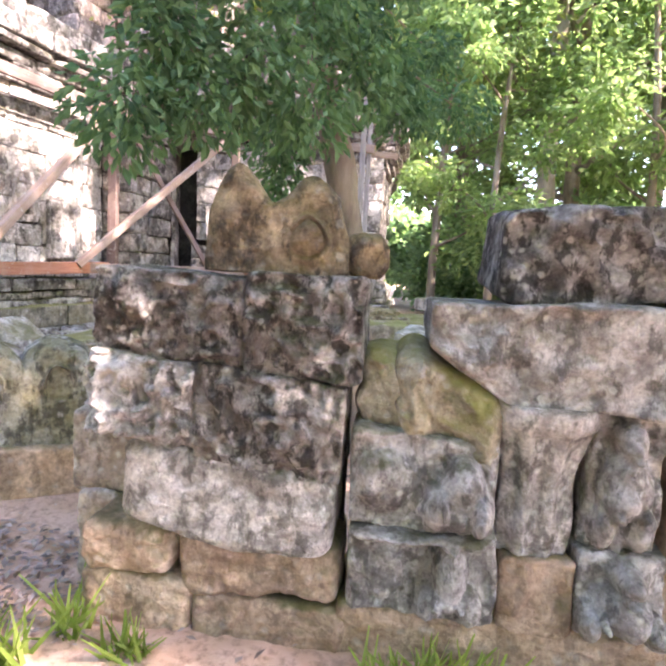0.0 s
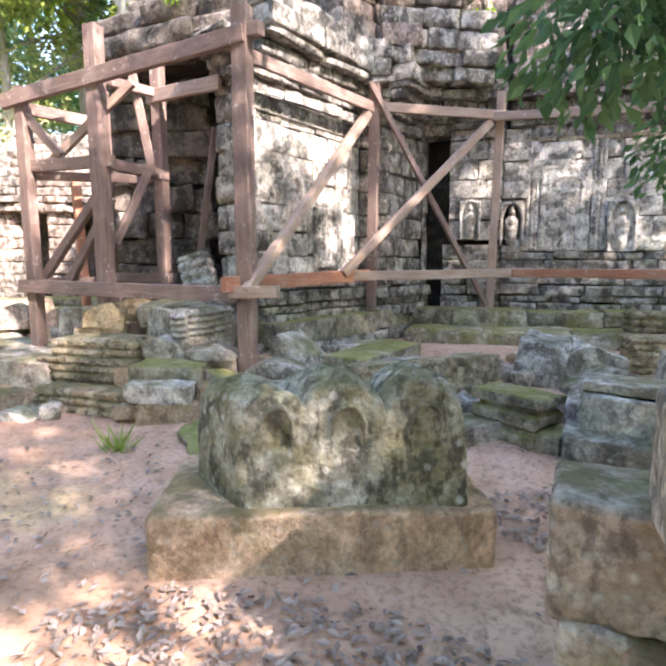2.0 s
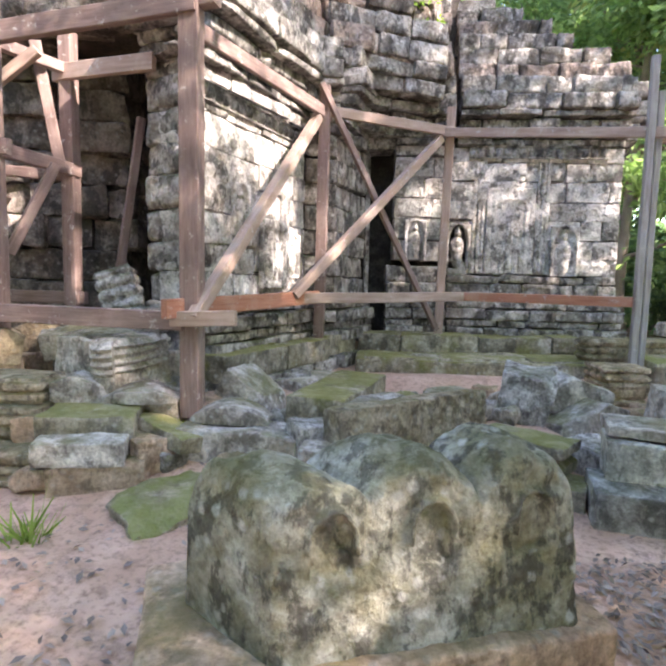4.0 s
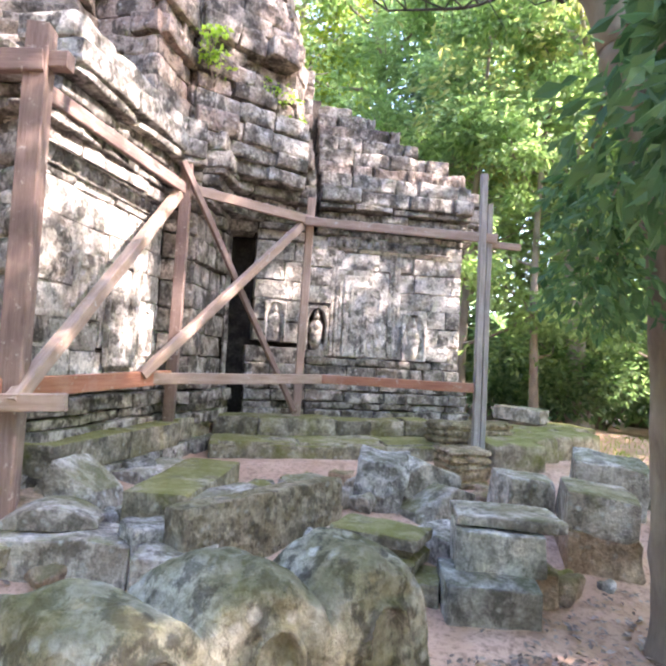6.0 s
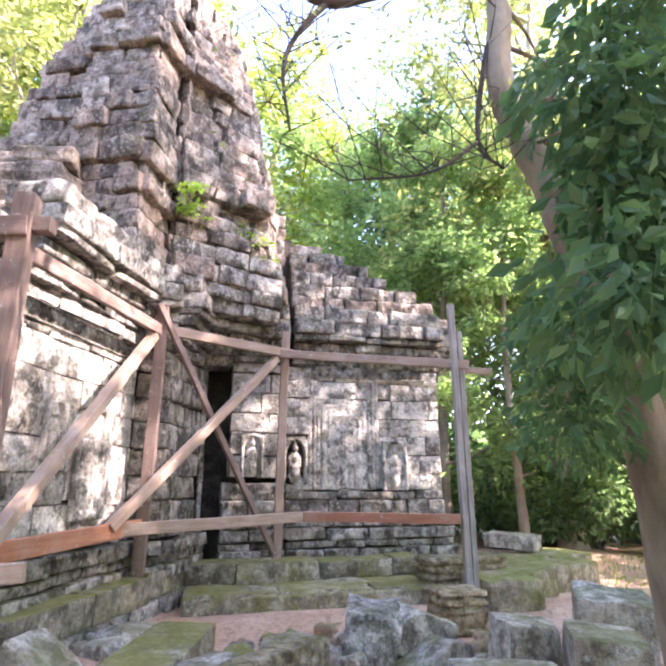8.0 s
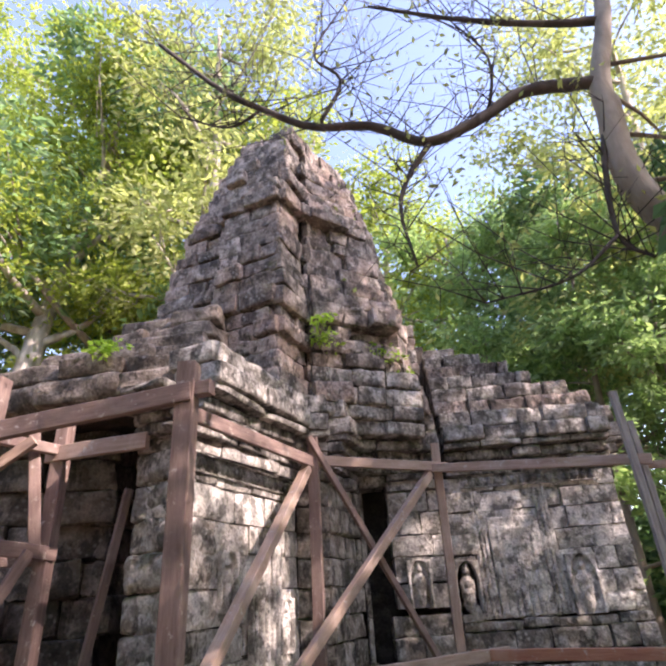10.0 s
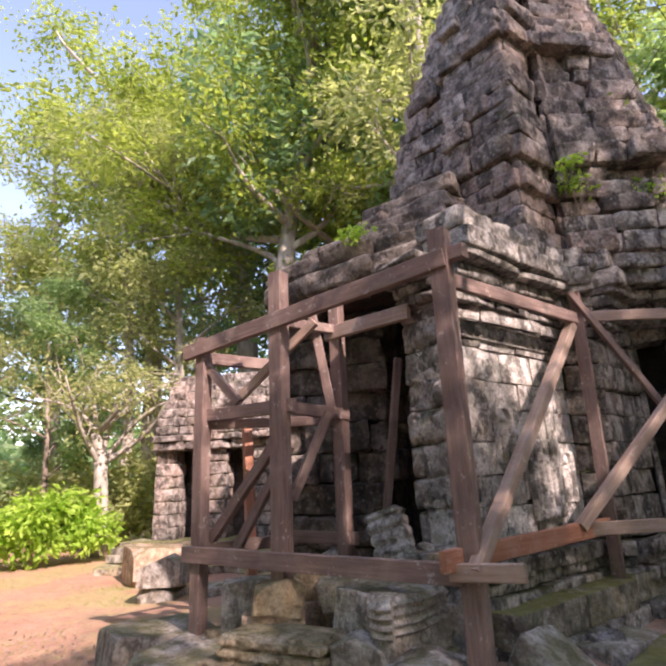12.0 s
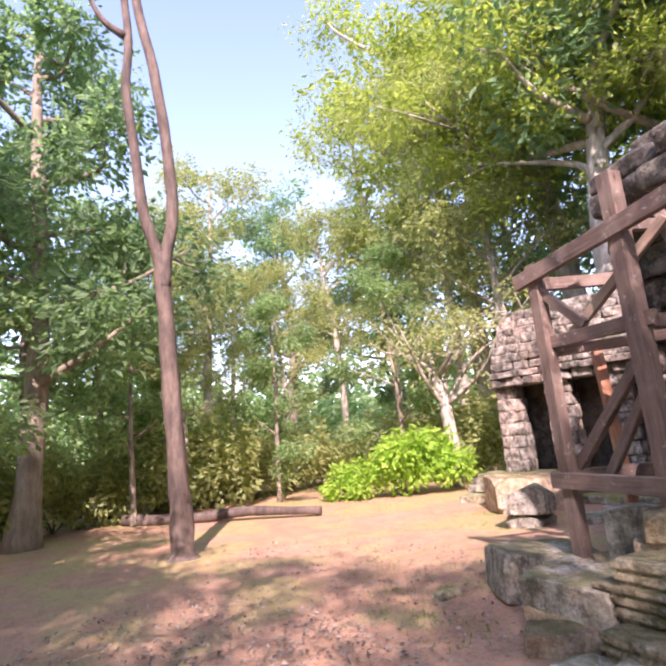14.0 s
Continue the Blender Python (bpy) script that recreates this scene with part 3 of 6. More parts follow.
# platform rows in front of the walls
platform = structure("platform", "low moss-grown sandstone terrace steps", "terrace")
course(platform, MOSS_BLOCKS, (-3.66, 5.72), (-2.80, 8.42), 0.60, 0.26, 0.34, g, 0, 0.8, jitter=0.02)
course(platform, GREY_BLOCKS, (-3.66, 5.72), (-2.80, 8.42), 0.36, 0.25, 0.4, g, 0.03, 0.7, jitter=0.03)
course(platform, MOSS_BLOCKS, (-2.80, 8.44), (-1.20, 8.56), 0.60, 0.24, 0.5, g, 0, 0.7, jitter=0.02)
course(platform, MOSS_BLOCKS, (-1.20, 8.56), (0.20, 8.82), 0.60, 0.23, 0.5, g, 0, 0.7, jitter=0.02)
course(platform, MOSS_BLOCKS, (-2.66, 7.68), (0.10, 7.88), 0.43, 0.23, 0.36, g, 0, 0.75, 0.02, jitter=0.03)
course(platform, GREY_BLOCKS, (-2.45, 7.58), (-1.25, 7.68), 0.20, 0.20, 0.5, g, 0.04, 0.7, 0.02, jitter=0.04)
course(platform, GREY_BLOCKS, (-1.2, 7.80), (0.10, 7.88), 0.16, 0.26, 0.4, g, -0.12, 0.6, 0.02, jitter=0.04)
course(platform, BRIGHT_BLOCKS, (0.46, 7.34), (1.16, 7.42), 0.28, 0.47, 1.0, g, 0, 0.75, jitter=0.02)
course(platform, BRIGHT_BLOCKS, (1.22, 7.86), (2.65, 8.66), 0.28, 0.46, 0.9, g, 0, 0.8, jitter=0.03)
course(platform, BRIGHT_BLOCKS, (0.9, 8.4), (3.0, 9.3), 0.50, 0.28, 0.9, g, 0, 0.9, jitter=0.04)
tv, tf = block_verts(3.1, 1.3, 0.4, 40, 0.03, 0.03, 3.0, 61, 0.02)
part("terrace_top", to_mesh("terrace_top", tv, tf, MOSSY), platform, "mossy broken paving", pose(-1.25, 8.45, 0.20, 0, 0, 4))
tv, tf = block_verts(2.9, 1.0, 0.4, 40, 0.03, 0.04, 3.0, 62, 0.02)
part("terrace_top", to_mesh("terrace_top", tv, tf, EARTHY), platform, "earth-covered broken paving", pose(-1.35, 7.35, -0.07, 0, 0, 4))

# carvings on the walls
def grid_relief(width, height, nx, nz, depth_fn, thick, material, name):
    """A slab whose front is raised by depth_fn(u, v); u, v run from 0 to 1."""
    us, vs = np.linspace(0, 1, nx + 1), np.linspace(0, 1, nz + 1)
    U, V = np.meshgrid(us, vs)
    D = depth_fn(U, V)
    front = np.stack([(U - 0.5) * width, -thick - D, V * height], -1).reshape(-1, 3)
    back = np.stack([(U - 0.5) * width, 0 * D, V * height], -1).reshape(-1, 3)
    n = nx + 1
    idx = lambda i, j: j * n + i
    o = len(front)
    faces = [(idx(i, j), idx(i + 1, j), idx(i + 1, j + 1), idx(i, j + 1)) for j in range(nz) for i in range(nx)]
    rim = [idx(i, 0) for i in range(nx)] + [idx(nx, j) for j in range(nz)] + [idx(i, nz) for i in range(nx, 0, -1)] + [idx(0, j) for j in range(nz, 0, -1)]
    faces += [(rim[k], rim[k] + o, rim[(k + 1) % len(rim)] + o, rim[(k + 1) % len(rim)]) for k in range(len(rim))]
    faces.append(tuple(r + o for r in rim))
    return to_mesh(name, np.concatenate([front, back]), faces, material)


def bumpf(U, V, cu, cv, ru, rv, h):
    q = 1 - ((U - cu) / ru) ** 2 - ((V - cv) / rv) ** 2
    return h * np.sqrt(np.clip(q, 0, None))


def figure_depth(U, V):
    """A plain standing shape under a round arch."""
    arch = np.where(np.abs(U - 0.5) < 0.38, 1.0, 0.0) * np.where(V < 0.62 + 0.36 * np.sqrt(np.clip(1 - ((U - 0.5) / 0.38) ** 2, 0, 1)), 1.0, 0.0)
    d = 0.05 * (1 - arch)
    body = np.maximum.reduce([bumpf(U, V, 0.5, 0.80, 0.13, 0.08, 0.05), bumpf(U, V, 0.5, 0.58, 0.19, 0.14, 0.055), bumpf(U, V, 0.5, 0.30, 0.22, 0.28, 0.045),
                              bumpf(U, V, 0.30, 0.50, 0.07, 0.16, 0.035), bumpf(U, V, 0.70, 0.50, 0.07, 0.16, 0.035), bumpf(U, V, 0.5, 0.90, 0.06, 0.06, 0.04)])
    return d + body * arch


def lattice_depth(U, V):
    """A false window: frame and turned balusters."""
    frame_d = np.where((np.abs(U - 0.5) > 0.42) | (V < 0.10) | (V > 0.86), 0.05, 0.0)
    x = (U - 0.08) / 0.84 * 4 % 1.0
    r = 0.30 + 0.10 * np.abs(np.sin(V * 28))
    bal = 0.05 * np.sqrt(np.clip(1 - ((x - 0.5) / r) ** 2, 0, None))
    return np.maximum(frame_d, bal)


def door_depth(U, V):
    """A false door: stepped frames with a raised middle post."""
    e = np.minimum(np.minimum(U, 1 - U) * 1.0, (1 - V) * 1.3)
    d = np.where(e < 0.07, 0.06, np.where(e < 0.14, 0.04, np.where(e < 0.20, 0.055, 0.015)))
    d = np.where(np.abs(U - 0.5) < 0.06, 0.045, d)
    d = d + np.where((np.abs(U - 0.5) < 0.055) & (np.abs((V * 5) % 1 - 0.5) < 0.2), 0.012, 0.0)
    low = (V < 0.22) & (np.abs(U - 0.5) < 0.34)
    return np.where(low, 0.05 * (np.abs((U * 7.0) % 1 - 0.5) < 0.33), d)


FIGURE = grid_relief(0.34, 0.62, 22, 40, figure_depth, 0.0, FACADE, "carved_niche")
LATTICE = grid_relief(0.50, 0.75, 48, 32, lattice_depth, 0.0, FACADE, "false_window")
DOOR = grid_relief(0.72, 1.30, 44, 48, door_depth, 0.0, FACADE, "false_door")


def on_wall(name, me, wall, p0, p1, s, z, label, out=0.012, scale=1.0, flat=1.0):
    p0, p1 = np.array(p0), np.array(p1)
    a = (p1 - p0) / np.linalg.norm(p1 - p0)
    c = p0 + a * s + np.array((a[1], -a[0])) * out
    return part(name, me, wall, label, pose(c[0], c[1], z, 0, 0, math.degrees(math.atan2(a[1], a[0]))) @ Matrix.Diagonal((scale, scale * flat, scale, 1)))


def strip_depth(U, V):
    """Upright mouldings with small bosses."""
    return 0.011 * (np.abs((U * 3) % 1 - 0.5) < 0.3) + 0.014 * np.sqrt(np.clip(1 - ((U - 0.5) / 0.14) ** 2 - (((V * 14) % 1 - 0.5) / 0.42) ** 2, 0, 1))


def frieze_depth(U, V):
    """A band of hanging leaf shapes between two fillets."""
    leaf = 0.03 * np.sqrt(np.clip(1 - (((U * 16) % 1 - 0.5) / 0.42) ** 2 - ((V - 0.5) / 0.38) ** 2, 0, 1))
    return np.maximum(leaf, 0.022 * ((V < 0.12) | (V > 0.88)))


STRIP = grid_relief(0.18, 1.55, 24, 90, strip_depth, 0.0, FACADE, "pilaster")
FRIEZE = grid_relief(1.9, 0.17, 150, 14, frieze_depth, 0.0, GREY, "frieze")
for s_ in (0.42, 1.30):
    on_wall("pilaster", STRIP, wall_north, K6, K7, s_, 1.68, "carved upright moulding", flat=0.6)
for s_ in (1.56,):
    on_wall("pilaster", STRIP, wall_east, K1, K2, s_, 1.45, "carved upright moulding")
on_wall("frieze", FRIEZE, wall_east, K1, K2, 1.02, 3.10, "carved leaf band")
on_wall("frieze", FRIEZE, wall_north, K6, K7, 1.20, 3.27, "carved leaf band", 0.03)
on_wall("carved_niche", FIGURE, wall_east, K1, K2, 0.68, 1.95, "worn carved niche", scale=0.82)
on_wall("carved_niche", FIGURE, wall_east, K1, K2, 1.72, 1.55, "worn carved niche", scale=0.8)
on_wall("false_window", LATTICE, wall_east, K1, K2, 1.28, 1.42, "false window with stone balusters")
on_wall("carved_niche", FIGURE, wall_north, K6, K7, 0.14, 1.74, "carved niche with a pale figure shape")
on_wall("carved_niche", FIGURE, wall_north, K6, K7, 1.62, 1.66, "carved niche with a pale figure shape", scale=1.12)
on_wall("false_door", DOOR, wall_north, K6, K7, 0.86, 1.68, "false door in pale sandstone", 0.006, 0.92, 0.45)
on_wall("carved_niche", FIGURE, wall_recess, K5, K6, 0.32, 1.85, "carved niche with a worn shape", scale=0.9)


# ---- timber props ----
def beam_mesh(length, w, d, material, seed):
    """A sawn beam along x from 0, with worn edges and saw-cut ends."""
    nx = max(4, int(length / 0.3))
    verts, faces = [], []
    b = 0.007
    sec = [(-w / 2 + b, -d / 2), (w / 2 - b, -d / 2), (w / 2, -d / 2 + b), (w / 2, d / 2 - b), (w / 2 - b, d / 2), (-w / 2 + b, d / 2), (-w / 2, d / 2 - b), (-w / 2, -d / 2 + b)]
    for i in range(nx + 1):
        x = length * i / nx
        dy = 0.006 * noise.noise(Vector((x * 1.3, seed * 3.7, 0)))
        dz = 0.006 * noise.noise(Vector((x * 1.3, seed * 3.7, 9)))
        for y, z in sec:
            verts.append((x, y + dy, z + dz))
    for i in range(nx):
        for k in range(8):
            a, c = i * 8 + k, i * 8 + (k + 1) % 8
            faces.append((a, a + 8, c + 8, c))
    faces.append(tuple(range(8)))
    faces.append(tuple(range(nx * 8, nx * 8 + 8))[::-1])
    return to_mesh("beam", verts, faces, material, False)


BEAMS = [0]


def beam(parent, name, a, b, w=0.12, d=0.12, material=None, label="", spin=0.0):
    a, b = Vector(a), Vector(b)
    BEAMS[0] += 1
    q = (b - a).to_track_quat("X", "Z").to_matrix().to_4x4()
    return part(name, beam_mesh((b - a).length, w, d, material or TIMBER, BEAMS[0]), parent, label, Matrix.Translation(a) @ q @ pose(0, 0, 0, spin))


A, B, C, D = (-3.86, 5.43), (-3.20, 7.65), (-1.73, 8.74), (0.29, 7.48)
E5, F5 = (-5.60, 5.43), (-6.64, 5.43)


def upright(parent, p, z0, z1, w=0.15, material=None, lean=(0, 0)):
    return beam(parent, "post", (p[0], p[1], z0), (p[0] + lean[0], p[1] + lean[1], z1), w, w, material)


east_props = tagged(new("timber_scaffold"), "brown timber scaffold bracing the temple wall, weathered and pale-streaked", "scaffold")
upright(east_props, A, 0.40, 3.86, 0.155)
upright(east_props, B, 0.84, 3.75, 0.12, lean=(0.03, 0))
upright(east_props, C, 0.6, 3.82, 0.11, TIMBER_PALE, lean=(0.06, 0))
upright(east_props, D, 0.62, 3.90, 0.075, TIMBER_GREY)
upright(east_props, (D[0] + 0.085, D[1] + 0.02), 0.62, 3.55, 0.065, TIMBER_GREY)
beam(east_props, "rail", (-3.86, 5.55, 3.46), (-3.13, 7.78, 3.46), 0.05, 0.13)
beam(east_props, "rail", (-3.30, 7.60, 3.49), (-1.55, 8.72, 3.49), 0.05, 0.12, TIMBER_PALE)
beam(east_props, "rail", (-1.85, 8.64, 3.48), (0.45, 7.42, 3.12), 0.05, 0.11, TIMBER_PALE)
beam(east_props, "rail", (0.30, 7.58, 3.09), (0.78, 7.52, 3.06), 0.05, 0.08, TIMBER_PALE)
beam(east_props, "rail", (-3.98, 5.18, 1.28), (-3.20, 7.50, 1.33), 0.06, 0.15, TIMBER_RED)
beam(east_props, "rail", (-3.50, 7.05, 1.32), (-1.20, 8.60, 1.36), 0.06, 0.12, TIMBER_PALE)
beam(east_props, "rail", (-1.60, 8.54, 1.36), (0.22, 7.42, 1.37), 0.05, 0.11, TIMBER_RED)
beam(east_props, "brace", (-3.80, 5.30, 1.20), (-3.24, 7.56, 3.38), 0.10, 0.10, TIMBER_PALE)
beam(east_props, "brace", (-3.36, 6.96, 1.36), (-1.80, 8.62, 3.40), 0.09, 0.10, TIMBER_PALE)
beam(east_props, "brace", (-3.20, 7.52, 3.74), (-1.76, 8.56, 0.90), 0.06, 0.07)
beam(east_props, "cleat", (-3.96, 5.46, 3.62), (-3.64, 5.40, 3.62), 0.10, 0.12)
beam(east_props, "cleat", (-3.98, 5.30, 1.20), (-3.46, 5.32, 1.22), 0.07, 0.12, TIMBER_PALE)

west_props = tagged(new("timber_scaffold"), "dark brown timber frame propping the porch doorway", "scaffold")
upright(west_props, E5, 0.75, 3.92, 0.15)
upright(west_props, F5, 0.35, 3.42, 0.13)
upright(west_props, (-5.42, 6.22), 0.75, 3.80, 0.13)
upright(west_props, (-6.30, 6.30), 0.70, 3.60, 0.11)
beam(west_props, "rail", (-6.86, 5.36, 3.27), (-3.80, 5.36, 3.58), 0.07, 0.16)
beam(west_props, "rail", (-6.70, 5.46, 2.58), (-5.45, 5.46, 2.56), 0.07, 0.13)
beam(west_props, "rail", (-5.60, 5.52, 2.56), (-5.35, 6.25, 2.52), 0.07, 0.12)
beam(west_props, "rail", (-6.66, 5.50, 2.48), (-5.50, 6.25, 2.48), 0.06, 0.10)
beam(west_props, "rail", (-6.78, 5.36, 1.22), (-3.90, 5.34, 1.18), 0.08, 0.15)
beam(west_props, "rail", (-6.62, 5.50, 3.20), (-6.28, 6.35, 3.20), 0.07, 0.13)
beam(west_props, "rail", (-5.55, 6.20, 3.42), (-4.42, 5.95, 3.40), 0.06, 0.15, TIMBER_PALE)
beam(west_props, "rail", (-6.62, 5.50, 1.25), (-6.28, 6.40, 1.25), 0.07, 0.12)
beam(west_props, "rail", (-6.40, 6.28, 1.30), (-5.30, 6.24, 1.30), 0.07, 0.12)
beam(west_props, "brace", (-6.66, 5.56, 1.28), (-5.66, 5.56, 2.35), 0.08, 0.10)
beam(west_props, "brace", (-6.30, 5.60, 1.26), (-5.62, 5.60, 2.20), 0.07, 0.09)
beam(west_props, "brace", (-6.36, 5.52, 2.62), (-5.35, 5.70, 3.42), 0.07, 0.09, TIMBER_PALE)
beam(west_props, "brace", (-6.62, 5.44, 3.12), (-6.15, 5.46, 2.66), 0.07, 0.09)
beam(west_props, "brace", (-5.62, 5.62, 1.70), (-5.38, 5.95, 2.52), 0.07, 0.09)
beam(west_props, "post", (-5.58, 5.98, 3.62), (-5.42, 6.08, 2.50), 0.07, 0.10)
beam(west_props, "rail", (-5.60, 5.50, 3.42), (-5.40, 6.30, 3.46), 0.07, 0.10)
beam(west_props, "brace", (-5.04, 6.35, 1.35), (-4.86, 6.55, 3.10), 0.06, 0.08)
beam(west_props, "prop", (-6.55, 6.1, 0.9), (-6.72, 6.2, 2.5), 0.10, 0.10, TIMBER_RED)


# ---- loose stones ----
ROCKS = {  # material, how much is broken off, roughness, label, category
    "slab": (RUBBLE, 0.14, 0.012, "flat grey sandstone slab lying among rubble", "stone slab"),
    "block": (RUBBLE, 0.16, 0.014, "fallen squared sandstone block on rubble", "stone block"),
    "rock": (RUBBLE, 0.30, 0.025, "rough broken sandstone lump on rubble", "rock"),
    "lens": (RUBBLE, 0.10, 0.015, "thin curved sandstone flake lying on rubble", "stone slab"),
    "moss": (MOSSY, 0.16, 0.015, "moss-covered fallen sandstone block", "stone block"),
    "mossplate": (MOSSY, 0.08, 0.012, "long mossy sandstone slab below the terrace", "stone slab"),
    "mossflat": (BRIGHT_MOSS, 0.42, 0.05, "flat stone under bright green moss", "stone slab"),
    "earth": (EARTHY, 0.18, 0.02, "fallen sandstone block stained with red earth", "stone block"),
    "pale": (PALE, 0.18, 0.018, "pale worn fallen sandstone block", "stone block"),
    "stained": (STAINED, 0.10, 0.02, "long carved sandstone slab stained olive and ochre", "stone slab"),
    "teal": (TEAL, 0.14, 0.014, "blue-grey fallen sandstone block", "stone block"),
    "gold": (GOLD, 0.25, 0.015, "yellow wedge of broken sandstone", "rock"),
    "moulded": (STAINED, 0.07, 0.010, "fallen sandstone block with moulded edges", "stone block"),
    "carved": (GREY, 0.08, 0.02, "carved sandstone block beside the doorway", "stone block"),
    "mossstack": (MOSSY, 0.10, 0.015, "layered mossy moulded sandstone block", "stone block"),
}
ROCK_COUNT = [0]


def rubble(kind, x, y, z, w, d, h, yaw, tilt=None):
    material, chips, rough, label, category = ROCKS[kind]
    ROCK_COUNT[0] += 1
    k = ROCK_COUNT[0]
    v, f = block_verts(w, d, h, 20, 0.014, rough, 5.0, 100 + k * 5, 0.05 * min(w, h, d))
    rb = np.random.default_rng(900 + k)
    half = np.array((w, d, h)) / 2
    for i in range(6):  # corners and edges broken off along planes
        side = rb.choice((-1.0, 1.0), 3) * (1.0, 1.0, 1.0 if i < 4 else 0.4)
        q = side * rb.uniform((0.25, 0.25, 0.35), (1.0, 1.0, 1.0)) / half
        q /= np.linalg.norm(q)
        c = v - (0, 0, half[2])
        over = np.maximum(c @ q - np.abs(q * half).sum() * (1 - chips * rb.uniform(0.3, 1.0)), 0)
        v -= over[:, None] * q
    v += 0.006 * (fbm(v * 16 + k, k, 3) - 0.5)[:, None] * (1, 1, 0.6)
    v[:, 2] = np.maximum(v[:, 2], 0)
    if kind in ("moulded", "mossstack"):  # grooves that run round the stone
        step = 0.085 if kind == "moulded" else 0.15
        groove = np.clip(np.sin(v[:, 2] / step * 2 * math.pi) * 2.5 - 0.6, 0, 1) * (0.030 if kind == "moulded" else 0.05)
        v[:, 0] -= np.sign(v[:, 0]) * groove * (np.abs(v[:, 0]) > w * 0.3)
        v[:, 1] -= np.sign(v[:, 1]) * groove * (np.abs(v[:, 1]) > d * 0.3)
    if kind == "lens":  # thick in the middle, thin at both ends
        v[:, 2] *= np.clip(1.0 - 0.75 * np.abs(2 * v[:, 0] / w) ** 2.2, 0.15, 1)
        v[:, 1] *= 1.0 - 0.35 * np.abs(2 * v[:, 0] / w) ** 2
    if kind in ("gold", "rock"):  # a broken, sloping top
        v[:, 2] *= 1 - 0.30 * np.abs(v[:, 0] / w + 0.15 * (1 if k % 2 else -1)) * 2 * (v[:, 2] > h * 0.4)
    ob = new(category.replace(" ", "_"), to_mesh(category, v, f, material, "crisp"))
    tx, ty = tilt or ((k * 37 % 11 - 5) * 0.5, (k * 53 % 11 - 5) * 0.5)
    ob.matrix_basis = pose(x, y, z, tx, ty, yaw)
    return tagged(ob, label, category, "fallen stones")


# beside the corner post
rubble("slab", -3.36, 5.24, 0.04, 0.95, 0.46, 0.36, -4)
rubble("lens", -3.50, 5.36, 0.40, 0.62, 0.36, 0.15, 5, (0, 0))
rubble("rock", -3.50, 5.78, 0.20, 0.50, 0.42, 0.56, -18)
rubble("block", -4.30, 5.45, 0.10, 0.62, 0.45, 0.46, 22)
rubble("lens", -4.22, 5.28, 0.55, 0.58, 0.34, 0.12, 20, (4, 2))
rubble("moss", -3.98, 5.12, 0.30, 0.72, 0.26, 0.13, -26, (-8, 9))
rubble("moss", -4.46, 5.00, 0.10, 0.66, 0.54, 0.44, 18)
rubble("slab", -4.36, 4.72, 0.24, 0.60, 0.36, 0.17, 20)
rubble("earth", -4.30, 4.80, -0.06, 0.62, 0.42, 0.31, 24)
rubble("earth", -3.98, 5.02, -0.02, 0.40, 0.36, 0.40, 50)
rubble("mossflat", -3.66, 4.56, -0.05, 0.66, 0.56, 0.15, 50, (3, -4))
rubble("rock", -3.05, 5.78, 0.18, 0.32, 0.34, 0.36, -2)
rubble("mossplate", -2.72, 6.10, 0.20, 0.50, 1.35, 0.40, -12, (0, 0))
rubble("block", -3.20, 6.75, 0.20, 0.5, 0.9, 0.34, -15)
rubble("slab", -2.42, 5.66, 0.22, 0.62, 0.34, 0.35, 42)
rubble("stained", -2.06, 5.50, -0.02, 1.55, 0.22, 0.64, 44, (-5, 0))
rubble("pale", -2.72, 5.26, 0.02, 0.62, 0.36, 0.45, 33)
rubble("slab", -2.62, 4.94, -0.02, 0.48, 0.36, 0.40, 3)
rubble("slab", -1.72, 6.30, 0.16, 0.42, 0.40, 0.38, 40)
# the pile beside the sandy gap
rubble("pale", -1.06, 6.42, 0.16, 0.44, 0.48, 0.60, -14, (6, 5))
rubble("rock", -0.66, 6.46, 0.36, 0.58, 0.44, 0.38, 14)
rubble("rock", -0.58, 6.14, 0.14, 0.62, 0.36, 0.40, 26)
rubble("moulded", 0.02, 7.20, 0.30, 0.46, 0.50, 0.42, 3, (0, 0))
rubble("moulded", 0.46, 8.16, 0.55, 1.06, 0.42, 0.36, 12, (0, 0))
rubble("block", 0.05, 5.95, 0.16, 0.42, 0.38, 0.54, 2, (4, 6))
rubble("earth", -0.40, 5.08, 0.04, 0.52, 0.42, 0.24, -12)
rubble("teal", -0.66, 4.86, -0.04, 0.58, 0.40, 0.34, -8, (6, 0))
rubble("teal", -0.55, 4.98, 0.28, 0.56, 0.36, 0.27, -13, (0, 0))
rubble("slab", -0.46, 5.06, 0.555, 0.70, 0.42, 0.075, -11, (0, 2))
rubble("pale", -0.72, 5.52, 0.0, 0.36, 0.46, 0.36, -50, (0, 4))
rubble("mossstack", -1.28, 5.22, 0.02, 0.62, 0.42, 0.45, -34, (0, 0))
rubble("moss", -1.06, 5.04, 0.0, 0.30, 0.3, 0.22, -20)
rubble("slab", -1.62, 5.10, 0.0, 0.4, 0.4, 0.22, 40)
rubble("teal", 1.12, 6.35, 0.20, 0.62, 0.55, 0.60, -26, (5, 4))
rubble("slab", 0.46, 5.46, 0.40, 0.50, 0.62, 0.31, -24, (0, 5))
rubble("earth", 0.45, 5.42, 0.04, 0.52, 0.56, 0.38, -18)
rubble("teal", 1.75, 6.55, 0.2, 0.5, 0.5, 0.42, 20)
# behind the terrace
rubble("earth", 1.92, 9.70, 0.40, 0.66, 0.5, 0.42, -40)
rubble("slab", 1.90, 9.66, 0.80, 0.74, 0.45, 0.22, -44)
